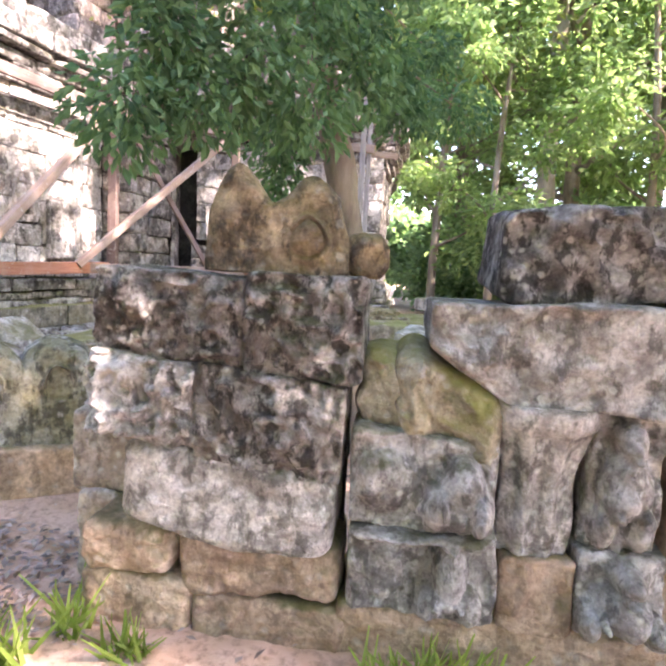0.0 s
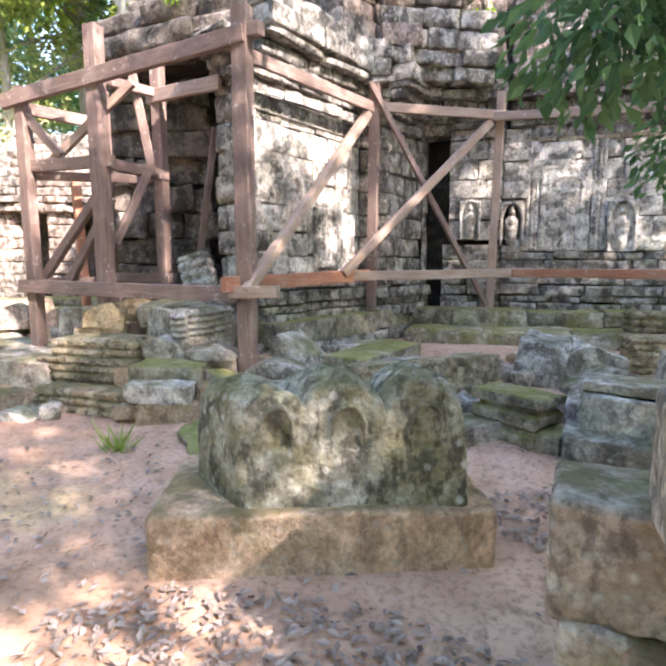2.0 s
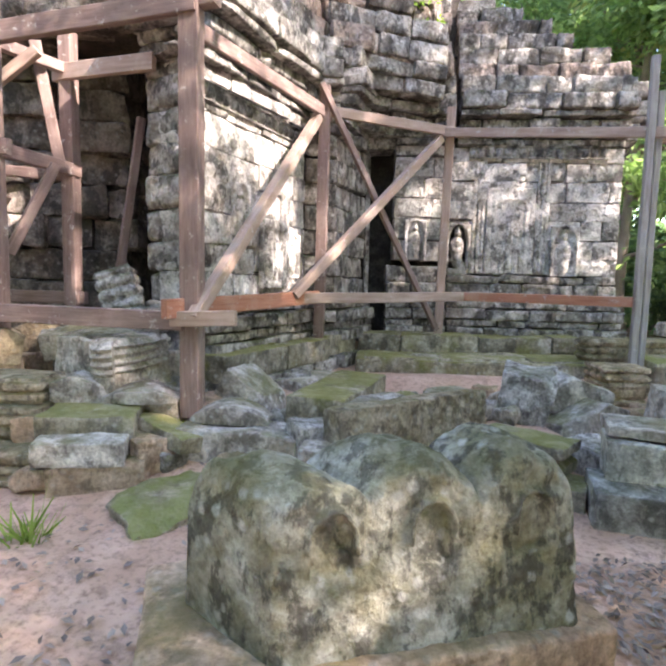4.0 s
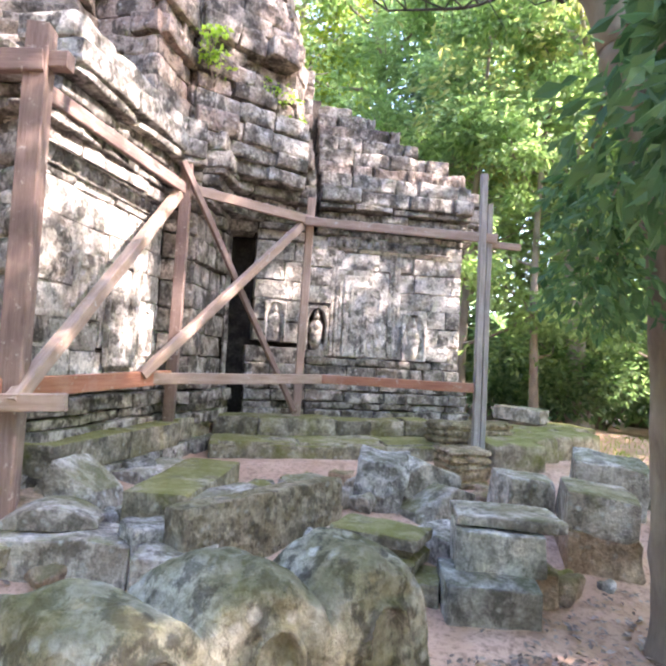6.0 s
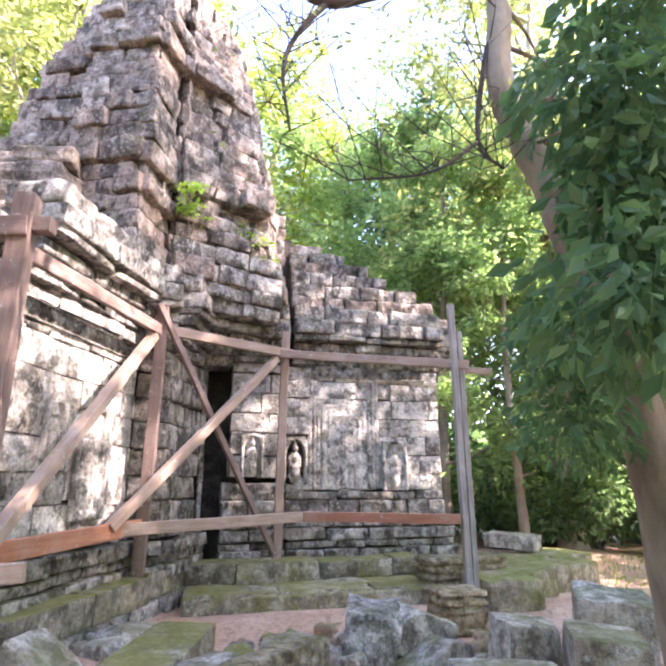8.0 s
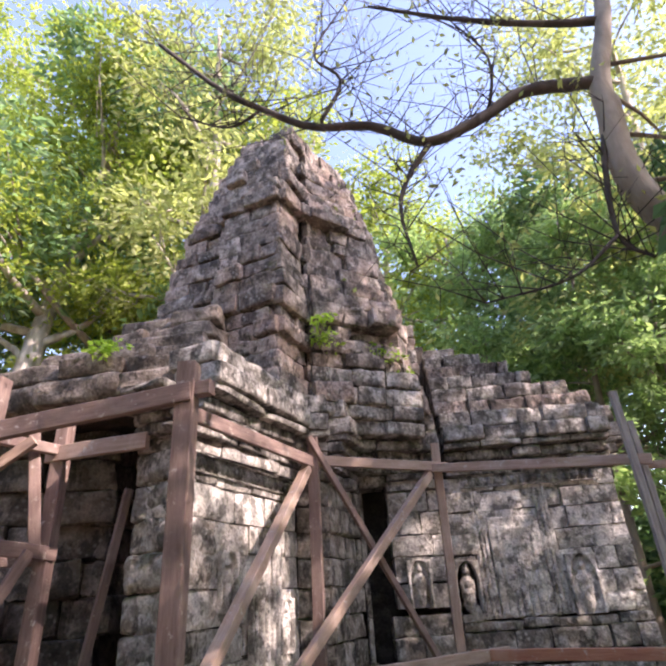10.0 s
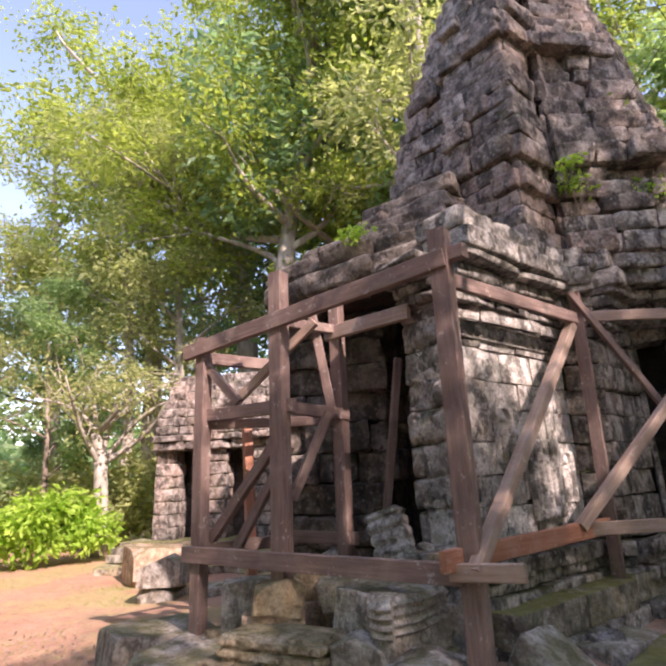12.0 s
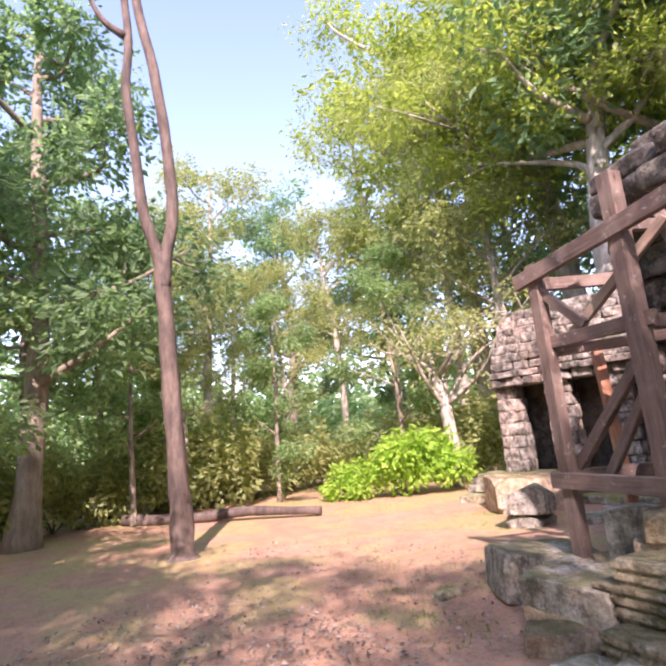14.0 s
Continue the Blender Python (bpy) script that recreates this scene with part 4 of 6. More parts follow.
# the porch steps
rubble("moulded", -5.36, 5.14, 0.53, 0.94, 0.50, 0.20, 6, (0, 0))
rubble("moulded", -5.42, 5.10, 0.28, 1.15, 0.56, 0.25, 4, (0, 0))
rubble("moulded", -5.10, 4.80, 0.02, 1.30, 0.48, 0.27, 2, (0, 0))
rubble("earth", -4.80, 5.06, 0.24, 0.50, 0.42, 0.26, 14)
rubble("slab", -6.30, 5.12, 0.18, 0.88, 0.82, 0.32, 8, (3, 2))
rubble("earth", -6.28, 5.10, -0.02, 0.90, 0.80, 0.24, 12)
rubble("slab", -7.20, 5.42, 0.06, 1.05, 0.75, 0.46, 66, (0, 4))
rubble("earth", -5.70, 5.45, 0.30, 0.52, 0.42, 0.50, 30)
rubble("gold", -5.66, 5.42, 0.77, 0.44, 0.36, 0.32, 40, (0, 8))
rubble("earth", -5.60, 5.95, 0.40, 0.50, 0.44, 0.42, 12)
rubble("gold", -5.62, 5.92, 0.80, 0.42, 0.36, 0.32, 15)
rubble("rock", -4.66, 5.24, 0.50, 0.46, 0.34, 0.25, 10)
rubble("gold", -6.50, 5.58, 0.32, 0.42, 0.30, 0.26, -30, (0, 12))
rubble("block", -6.20, 5.80, 0.32, 0.66, 0.42, 0.64, 38)
rubble("earth", -6.15, 4.58, -0.06, 0.54, 0.34, 0.26, 46)
rubble("rock", -5.75, 4.42, -0.08, 0.42, 0.36, 0.20, 10)
rubble("earth", -12.09, 9.54, -0.04, 1.50, 1.20, 0.72, 65)
rubble("rock", -10.41, 8.17, -0.02, 0.66, 0.72, 0.31, 28)
rubble("rock", -10.38, 8.15, 0.25, 0.73, 0.80, 0.48, 34)
rubble("slab", -9.3, 8.6, -0.02, 0.9, 0.6, 0.3, 50)
# inside and beside the doorway
rubble("earth", -5.57, 6.36, 0.53, 0.52, 0.36, 0.33, 16)
rubble("rock", -5.57, 6.36, 0.82, 0.49, 0.36, 0.36, 29)
rubble("block", -4.40, 5.98, 0.45, 0.62, 0.40, 0.42, 20)
rubble("carved", -4.42, 6.02, 0.86, 0.42, 0.40, 0.40, 18, (0, 0))
rubble("block", -5.05, 6.05, 0.50, 0.70, 0.45, 0.48, 15)
rubble("slab", -4.98, 5.85, 0.86, 0.80, 0.30, 0.24, 28, (8, -12))


def column_base():
    """A fluted pier with a ringed half-round shaft at one end, broken off flat."""
    w, d, h, n, rows = 0.66, 0.50, 0.46, 96, 30
    pts = []
    for i in range(n):
        t = i / n * 4
        e, r = int(t), t % 1
        x, y = ((-w / 2 + w * r, -d / 2), (w / 2, -d / 2 + d * r), (w / 2 - w * r, d / 2), (-w / 2, d / 2 - d * r))[e]
        pts.append((x, y))
    verts, faces = [], []
    for j in range(rows + 1):
        z = h * j / rows
        for x, y in pts:
            out = Vector((x / w * 2, y / d * 2, 0)).normalized()
            if x < 0.12:
                k = 0.016 * math.sin(x * 95) if abs(y) > d * 0.48 else 0.010 * math.sin(y * 80)
            else:
                bulge = 0.10 * math.sqrt(max(0.0, 1 - ((x - 0.24) / 0.14) ** 2)) if abs(y) > d * 0.48 else 0.05 * math.cos(y / d * math.pi)
                k = bulge + (0.016 * math.sin(z * 95) if z > h * 0.35 else 0.0)
            rough = 0.03 * noise.noise(Vector((x * 4, y * 4, z * 4))) - (0.02 if j in (0, rows) else 0)
            p = Vector((x, y, 0)) + out * (k + rough)
            verts.append((p.x, p.y, z + 0.05 * noise.noise(Vector((x * 3, y * 3, 7))) * (j / rows)))
    for j in range(rows):
        for i in range(n):
            a, b = j * n + i, j * n + (i + 1) % n
            faces.append((a, b, b + n, a + n))
    faces += [tuple(range(n))[::-1], tuple(range(rows * n, rows * n + n))]
    ob = new("column_base", to_mesh("column_base", verts, faces, RUBBLE, "crisp"))
    ob.matrix_basis = pose(-4.66, 5.56, 0.58, 3, 2, -18)
    tagged(ob, "toppled fluted sandstone column base with carved rings", "column base", "fallen stones")


column_base()
rubble("earth", -4.70, 5.55, 0.22, 0.66, 0.46, 0.38, -14)


# small broken stones between the blocks
PEBBLES = []
for k in range(8):
    v, f = block_verts(0.24, 0.20, 0.13, 8, 0.03, 0.02, 8.0, 300 + k, 0.03)
    PEBBLES.append(to_mesh("small_stone", v, f, (RUBBLE, PALE, EARTHY, MOSSY)[k % 4]))
gp = np.random.default_rng(77)
for k in range(110):
    if k < 80:
        x, y = gp.uniform(-4.6, 1.4), gp.uniform(4.9, 7.3)
    else:
        x, y = gp.uniform(-8.2, -4.4), gp.uniform(4.4, 6.2)
    sc = gp.uniform(0.4, 1.35)
    ob = new("small_stone", PEBBLES[k % 8])
    ob.matrix_basis = pose(x, y, float(ground_z(x, y)) - 0.03, gp.normal() * 8, gp.normal() * 8, gp.uniform(0, 360)) @ Matrix.Diagonal((sc, sc, sc * gp.uniform(0.7, 1.2), 1))
    tagged(ob, ("small grey sandstone fragment among the rubble", "small pale sandstone fragment among the rubble", "small earth-stained stone among the rubble", "small mossy stone among the rubble")[k % 4], "stone", "small rubble")


# ---- near carved wall ----
NEAR_DIR = np.array((0.993, -0.119))


def carved_block(name, x0, x1, z0, z1, d, material, label, category="stone block", carve=0.03, seed=1, n=34, r=0.025, slope=0.0, back=0.0, cut=0.0, freq=17.0, warp=0.03, sag=0.0, motifs=()):
    """A block of the near wall; x runs along the wall. carve: depth of the scrollwork left on its face."""
    w, h = x1 - x0, z1 - z0
    v, f = block_verts(w, d, h, n, r, 0.014, 7.0, seed, warp * min(w, h))
    face = np.clip((-v[:, 1] / d - 0.2) / 0.3, 0, 1)
    q = np.stack([v[:, 0] * freq, v[:, 1] * 2, v[:, 2] * freq], 1)
    swirl = q + 1.3 * np.stack([fbm(q * 0.6 + 5, seed), 0 * q[:, 0], fbm(q * 0.6 + 11, seed + 1)], 1)
    ridge = 1 - np.abs(2 * vnoise(swirl, seed + 3) - 1)
    v[:, 1] -= face * carve * 0.85 * (ridge ** 2 * 1.8 - 0.8 + 1.8 * (fbm(q * 2.1, seed + 8) - 0.5))
    for cx, cz, rx, rz, hgt, ring in motifs:  # rosettes and rounded shapes on the face
        rr = np.sqrt(((v[:, 0] + (x0 + x1) / 2 - cx) / rx) ** 2 + ((v[:, 2] + z0 - cz) / rz) ** 2)
        v[:, 1] -= face * hgt * (np.exp(-((rr - 1) / 0.28) ** 2) if ring else np.sqrt(np.clip(1 - rr ** 2, 0, 1)))
    v[:, 2] += slope * v[:, 0] + sag * np.sin(v[:, 0] / w * 5.0 + seed) * (1 - v[:, 2] / h)
    v[:, 2] += cut * np.clip(0.25 - (v[:, 0] / w + 0.5), 0, 1) * 4 * (1 - v[:, 2] / h) * h
    xm = (x0 + x1) / 2
    ym = 2.02 - 0.12 * (xm + 0.6) + d / 2 + back
    ob = new(name, to_mesh(name, v, f, material))
    ob.matrix_basis = pose(xm, ym, z0, 0, 0, -6.8)
    return tagged(ob, label, category, "stones of the carved wall")


DK, PL, GR = "dark lichened sandstone block with worn scroll carving", "pale worn carved sandstone block", "earth-stained sandstone foundation block"
carved_block("stone_block", -0.92, -0.31, 1.125, 1.47, 0.42, DARK, DK, seed=1, carve=0.035, slope=-0.03, n=52, motifs=((-0.40, 1.33, 0.05, 0.10, 0.04, 0), (-0.42, 1.22, 0.06, 0.05, 0.03, 1), (-0.75, 1.3, 0.05, 0.12, 0.02, 1)))
carved_block("stone_block", -0.31, 0.15, 1.08, 1.485, 0.46, DARK, DK, seed=2, carve=0.035, n=52, motifs=((-0.07, 1.24, 0.065, 0.065, 0.035, 1), (-0.07, 1.24, 0.035, 0.035, 0.03, 0), (0.04, 1.36, 0.05, 0.09, 0.03, 1), (-0.14, 1.38, 0.03, 0.06, 0.035, 0), (0.03, 1.13, 0.08, 0.04, 0.03, 1), (-0.25, 1.28, 0.04, 0.16, 0.03, 0)))
carved_block("stone_block", -0.94, -0.50, 0.80, 1.135, 0.40, PALE, PL, seed=3, carve=0.045, n=52, slope=-0.10, back=-0.03, motifs=((-0.80, 1.0, 0.07, 0.09, 0.05, 1), (-0.66, 0.90, 0.06, 0.05, 0.05, 1), (-0.60, 1.02, 0.05, 0.08, 0.05, 0), (-0.86, 0.86, 0.07, 0.05, 0.05, 0)))
carved_block("stone_block", -0.50, 0.09, 0.72, 1.10, 0.42, DARK, "grey carved sandstone block with white lichen", seed=4, carve=0.03, n=52, slope=-0.11, back=-0.03, motifs=((-0.10, 0.92, 0.15, 0.15, 0.05, 0),))
carved_block("stone_block", -0.79, 0.07, 0.41, 0.76, 0.42, PALE, "smooth pale sandstone block with a wavy worn edge", seed=5, carve=0.022, slope=-0.10, freq=5, back=-0.04, sag=0.03, n=40, r=0.06)
carved_block("stone_block", -0.98, -0.58, 0.20, 0.43, 0.42, EARTHY, GR, seed=6, carve=0.015, r=0.06)
carved_block("stone_block", -0.55, 0.10, 0.16, 0.43, 0.42, EARTHY, GR, seed=7, carve=0.015, r=0.06, sag=0.02)
carved_block("stone_block", -0.97, -0.50, -0.08, 0.21, 0.44, EARTHY, GR, seed=8, carve=0.012, r=0.04)
carved_block("stone_block", -0.50, 0.14, -0.08, 0.17, 0.44, EARTHY, GR, seed=9, carve=0.012, r=0.04)
carved_block("stone_block", -1.16, -0.80, 0.42, 0.80, 0.40, RUBBLE, "dark squared sandstone block behind the carved wall", seed=10, carve=0.008, back=0.28, r=0.03)
carved_block("stone_block", -1.12, -0.78, 0.0, 0.43, 0.45, RUBBLE, "dark squared sandstone block behind the carved wall", seed=11, carve=0.008, back=0.26)
carved_block("stone_block", 0.12, 0.67, 0.54, 0.92, 0.40, PALE, "grey sandstone block with a worn carved torso shape", seed=12, carve=0.03, freq=7, n=48, slope=-0.06, motifs=((0.54, 0.72, 0.09, 0.15, 0.128, 0), (0.44, 0.66, 0.05, 0.10, 0.096, 0), (0.62, 0.66, 0.05, 0.10, 0.096, 0), (0.25, 0.72, 0.11, 0.13, 0.064, 0)))
carved_block("stone_block", 0.13, 0.70, 0.20, 0.55, 0.42, PALE, "worn sandstone block with small carved shapes", seed=13, carve=0.03, freq=8, n=48, motifs=((0.52, 0.38, 0.07, 0.15, 0.128, 0), (0.44, 0.28, 0.05, 0.07, 0.096, 0), (0.60, 0.28, 0.05, 0.07, 0.096, 0), (0.28, 0.36, 0.08, 0.10, 0.035, 0), (0.38, 0.53, 0.3, 0.03, 0.096, 0)))
carved_block("stone_block", 0.10, 1.60, -0.10, 0.21, 0.42, EARTHY, GR, seed=14, carve=0.02, n=30)
carved_block("rock", 0.12, 0.42, 0.86, 1.22, 0.40, MOSSY, "broken stone under yellow-green moss", "rock", seed=15, carve=0.015, r=0.10, back=0.08, slope=-0.2, warp=0.12)
carved_block("rock", 0.26, 0.66, 0.86, 1.20, 0.36, MOSSY, "broken stone under yellow-green moss", "rock", seed=16, carve=0.015, r=0.10, slope=-0.42, warp=0.12)
carved_block("stone_block", 0.36, 1.75, 1.05, 1.43, 0.50, PALE, "large pale capital block with worn carving", seed=17, carve=0.035, n=48, slope=0.06, freq=7, warp=0.08, cut=0.6)
carved_block("stone_block", 0.62, 1.80, 1.45, 1.80, 0.50, DARK, "dark rough sandstone block on the capital", seed=18, carve=0.045, n=44, slope=0.03, r=0.05, warp=0.10, back=0.06, freq=9)
carved_block("stone_block", 0.70, 0.98, 0.18, 0.48, 0.34, EARTHY, "worn pillar base of sandstone", seed=19, carve=0.03, freq=6)
carved_block("carved_relief", 1.00, 1.28, 0.50, 1.06, 0.34, PALE, "upright carved stone with a worn figure shape", "carved stone", seed=20, carve=0.03, freq=7, n=48, back=0.08, motifs=((1.13, 0.96, 0.06, 0.07, 0.144, 0), (1.13, 0.78, 0.10, 0.13, 0.144, 0), (1.07, 0.62, 0.05, 0.10, 0.112, 0), (1.20, 0.62, 0.05, 0.10, 0.112, 0)))
carved_block("carved_relief", 0.98, 1.32, 0.18, 0.52, 0.40, PALE, "low carved stone with a worn seated shape", "carved stone", seed=21, carve=0.025, freq=7, n=48, back=0.02, motifs=((1.14, 0.46, 0.055, 0.06, 0.160, 0), (1.14, 0.34, 0.10, 0.09, 0.160, 0), (1.03, 0.28, 0.05, 0.07, 0.128, 0), (1.25, 0.28, 0.05, 0.07, 0.128, 0)))
carved_block("stone_block", 1.30, 1.85, 0.20, 1.06, 0.40, EARTHY, "tall sandstone block behind the carved stones", seed=22, carve=0.02, back=0.03)
# plain core whose near-black colour paints shade between the carved blocks
core_near = structure("wall_6", "near-black solid core painting shade between the carved blocks")
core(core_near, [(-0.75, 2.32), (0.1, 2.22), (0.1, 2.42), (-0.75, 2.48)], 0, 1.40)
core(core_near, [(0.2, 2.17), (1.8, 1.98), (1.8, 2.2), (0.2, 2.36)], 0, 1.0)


def fluted_pillar():
    """A rounded, fluted pilaster that swells to its neck."""
    verts, faces, sides, rows = [], [], 40, 22
    for j in range(rows + 1):
        v = j / rows
        r = 0.125 + 0.035 * v ** 2 + (0.02 if v > 0.86 else 0) + 0.012 * math.sin(v * 9)
        for k in range(sides):
            a = 2 * math.pi * k / sides
            rr = r * (1 + 0.10 * math.cos(a * 9) * (v < 0.84)) * (1 + 0.05 * noise.noise(Vector((math.cos(a) * 2, math.sin(a) * 2, v * 4))))
            verts.append((rr * math.cos(a) * 1.12, rr * math.sin(a), v * 0.60))
    for j in range(rows):
        for k in range(sides):
            a, b = j * sides + k, j * sides + (k + 1) % sides
            faces.append((a, b, b + sides, a + sides))
    faces += [tuple(range(sides))[::-1], tuple(range(rows * sides, rows * sides + sides))]
    ob = new("pillar", to_mesh("pillar", verts, faces, PALE))
    ob.matrix_basis = pose(0.82, 2.0, 0.47, 3, 0, 0)
    tagged(ob, "pale fluted sandstone pillar stump under the capital", "pillar")


fluted_pillar()


def lobed(name, width, thick, height, top, front, material, nx=96, nz=56, seed=3, rough=0.012):
    """An upright stone with its outline top(u) (0 to 1) and a front raised by front(u, v)."""
    us, vs = np.linspace(0, 1, nx + 1), np.linspace(0, 1, nz + 1)
    U, V = np.meshgrid(us, vs)
    T = top(U)
    edge = np.minimum(np.minimum(U, 1 - U) * width, (1 - V) * height)
    roundoff = 0.04 * np.exp(-edge / 0.035)
    X, Z = (U - 0.5) * width, V * T * height
    q = np.stack([X.ravel(), 0 * X.ravel(), Z.ravel()], 1)
    Z = Z + 0.03 * V * (fbm(q * 14, seed + 2) - 0.5).reshape(X.shape)
    R = ((fbm(q * 9, seed, 4) - 0.5) * 2 * rough + (fbm(q * 3, seed + 5) - 0.5) * 0.035).reshape(X.shape)
    F = np.stack([X, -thick / 2 - front(U, V) + roundoff + R, Z], -1).reshape(-1, 3)
    Bk = np.stack([X, thick / 2 - roundoff * 2 + R, Z], -1).reshape(-1, 3)
    n, o = nx + 1, len(F)
    faces = []
    for j in range(nz):
        for i in range(nx):
            a = j * n + i
            faces.append((a, a + 1, a + n + 1, a + n))
            faces.append((a + o, a + n + o, a + n + 1 + o, a + 1 + o))
    rim = [i for i in range(nx)] + [j * n + nx for j in range(nz)] + [nz * n + i for i in range(nx, 0, -1)] + [j * n for j in range(nz, 0, -1)]
    faces += [(rim[k], rim[k] + o, rim[(k + 1) % len(rim)] + o, rim[(k + 1) % len(rim)]) for k in range(len(rim))]
    return to_mesh(name, np.concatenate([F, Bk]), faces, material)


def crest_mesh(width, thick, height, seed=3):
    """A three-lobed roof crest: a flat front with arched niches, rounded over the top."""
    nx, nf, na, nb = 150, 60, 24, 10
    u = np.linspace(0, 1, nx + 1)
    lobes = [0.79 + hgt * np.clip(1 - ((u - c) / r) ** 2, 0, 1) ** 0.7 for c, r, hgt in ((0.15, 0.15, 0.13), (0.47, 0.17, 0.20), (0.82, 0.17, 0.21))]
    top = np.maximum.reduce(lobes) - 0.10 * np.clip((0.05 - u) / 0.05, 0, 1) ** 2 - 0.14 * np.clip((u - 0.95) / 0.05, 0, 1) ** 2
    prof = [(-1.0, 0.87 * k / nf, 1) for k in range(nf)] + [(-math.copysign(abs(math.cos(a)) ** 0.7, math.cos(a)) * (1 if a < 1.57 else 0.9), 0.87 + 0.13 * math.sin(a) ** 0.8, 0) for a in np.linspace(0, math.pi, na)] + [(0.9, 0.87 * (1 - k / nb), 0) for k in range(1, nb + 1)]
    rows = []
    for y, z, front in prof:
        zz = z * top * height
        X = (u - 0.5) * width
        Y = np.full_like(u, y * thick / 2)
        if y < 0:
            v = zz / height
            for c in (0.17, 0.48, 0.82):
                a = 0.062
                rr = np.sqrt(((u - c) / a) ** 2 + (np.maximum(v - 0.62, 0) / 0.13) ** 2)
                inside = (rr < 1) & (v > 0.44)
                Y += 0.03 * inside - 0.032 * np.exp(-((rr - 1.15) / 0.14) ** 2) * (v > 0.56)
            Y -= 0.05 * (1 - v)
        p = np.stack([X, Y, zz], 1)
        bump_ = 0.04 * (fbm(p * 15, seed, 4) - 0.5) + 0.03 * (fbm(p * 4, seed + 5) - 0.5)
        end = 0.05 * np.exp(-np.minimum(u, 1 - u) * width / 0.03)
        Y = Y * (1 - end * 2) + bump_ * (-1 if y < 0 else 1)
        zz = zz + (0.07 * (fbm(p * 9, seed + 2) - 0.5) if z > 0.6 else 0)
        rows.append(np.stack([X * (1 - 0.02 * z) - 0.26 * (1 - u) * (y + 1) / 2, Y, zz], 1))
    n, m = nx + 1, len(rows)
    faces = [(j * n + i, j * n + i + 1, (j + 1) * n + i + 1, (j + 1) * n + i) for j in range(m - 1) for i in range(nx)]
    faces += [tuple(j * n for j in range(m)), tuple(j * n + nx for j in range(m))[::-1], tuple(range(n))[::-1] + tuple(range((m - 1) * n, m * n))]
    return to_mesh("carved_slab", np.concatenate(rows), faces, LOBED)


slab_dir = 23.5
arch_stone = new("carved_slab", crest_mesh(1.14, 0.42, 0.66))
arch_stone.matrix_basis = pose(-2.11, 3.32, 0.30, 0, 0, slab_dir)
tagged(arch_stone, "three-lobed carved sandstone roof crest with arched niches on a plinth", "carved stone")
pv, pf = block_verts(1.68, 0.82, 0.36, 40, 0.03, 0.018, 4.0, 77, 0.02)
plinth = new("plinth", to_mesh("plinth", pv, pf, PLINTH_STONE))
plinth.matrix_basis = pose(-2.28, 3.36, -0.05, 0, 0, slab_dir)
tagged(plinth, "low rough ochre-stained stone plinth on soil", "plinth")


def two_top(U):
    return np.maximum(0.62 + 0.38 * np.exp(-((U - 0.20) / 0.17) ** 2), 0.62 + 0.30 * np.exp(-((U - 0.72) / 0.17) ** 2)) - 0.35 * np.clip((U - 0.90) / 0.10, 0, 1) - 0.2 * np.clip((0.06 - U) / 0.06, 0, 1)


def two_front(U, V):
    r = np.sqrt(((U - 0.72) / 0.11) ** 2 + ((V - 0.36) / 0.17) ** 2)
    return 0.04 * np.sqrt(np.clip(1 - r ** 2, 0, 1)) + 0.013 * np.exp(-((r - 1.3) / 0.2) ** 2) + 0.02 * (1 - V)


stele = new("carved_crest", lobed("carved_crest", 0.56, 0.20, 0.42, two_top, two_front, STELE, 120, 90, 9, 0.03))
stele.matrix_basis = pose(-0.22, 2.12, 1.478, -3, 0, -6.8)
tagged(stele, "ochre double-peaked carved crest standing on the wall", "carved stone")
sv, sf = block_verts(0.18, 0.16, 0.19, 14, 0.08, 0.02, 8, 91, 0.02)
knob = new("carved_finial", to_mesh("carved_finial", sv, sf, STELE))
knob.matrix_basis = pose(0.13, 2.08, 1.475, 0, 0, 10)
tagged(knob, "small rounded ochre finial stone on the wall", "carved stone")
mv, mf = block_verts(0.36, 0.34, 0.62, 36, 0.05, 0.012, 6, 95, 0.02)
mv[:, 0] *= 1 - 0.16 * np.clip(np.sin(mv[:, 2] / 0.105 * 2 * math.pi) - 0.2, 0, 1) * (mv[:, 2] > 0.14)
mv[:, 1] *= 1 - 0.16 * np.clip(np.sin(mv[:, 2] / 0.105 * 2 * math.pi) - 0.2, 0, 1) * (mv[:, 2] > 0.14)
lean_stone = new("column_piece", to_mesh("column_piece", mv, mf, PALE))
lean_stone.matrix_basis = pose(-4.66, 5.98, 0.98, -8, -18, 20)
tagged(lean_stone, "leaning ringed column piece beside the doorway", "column piece")


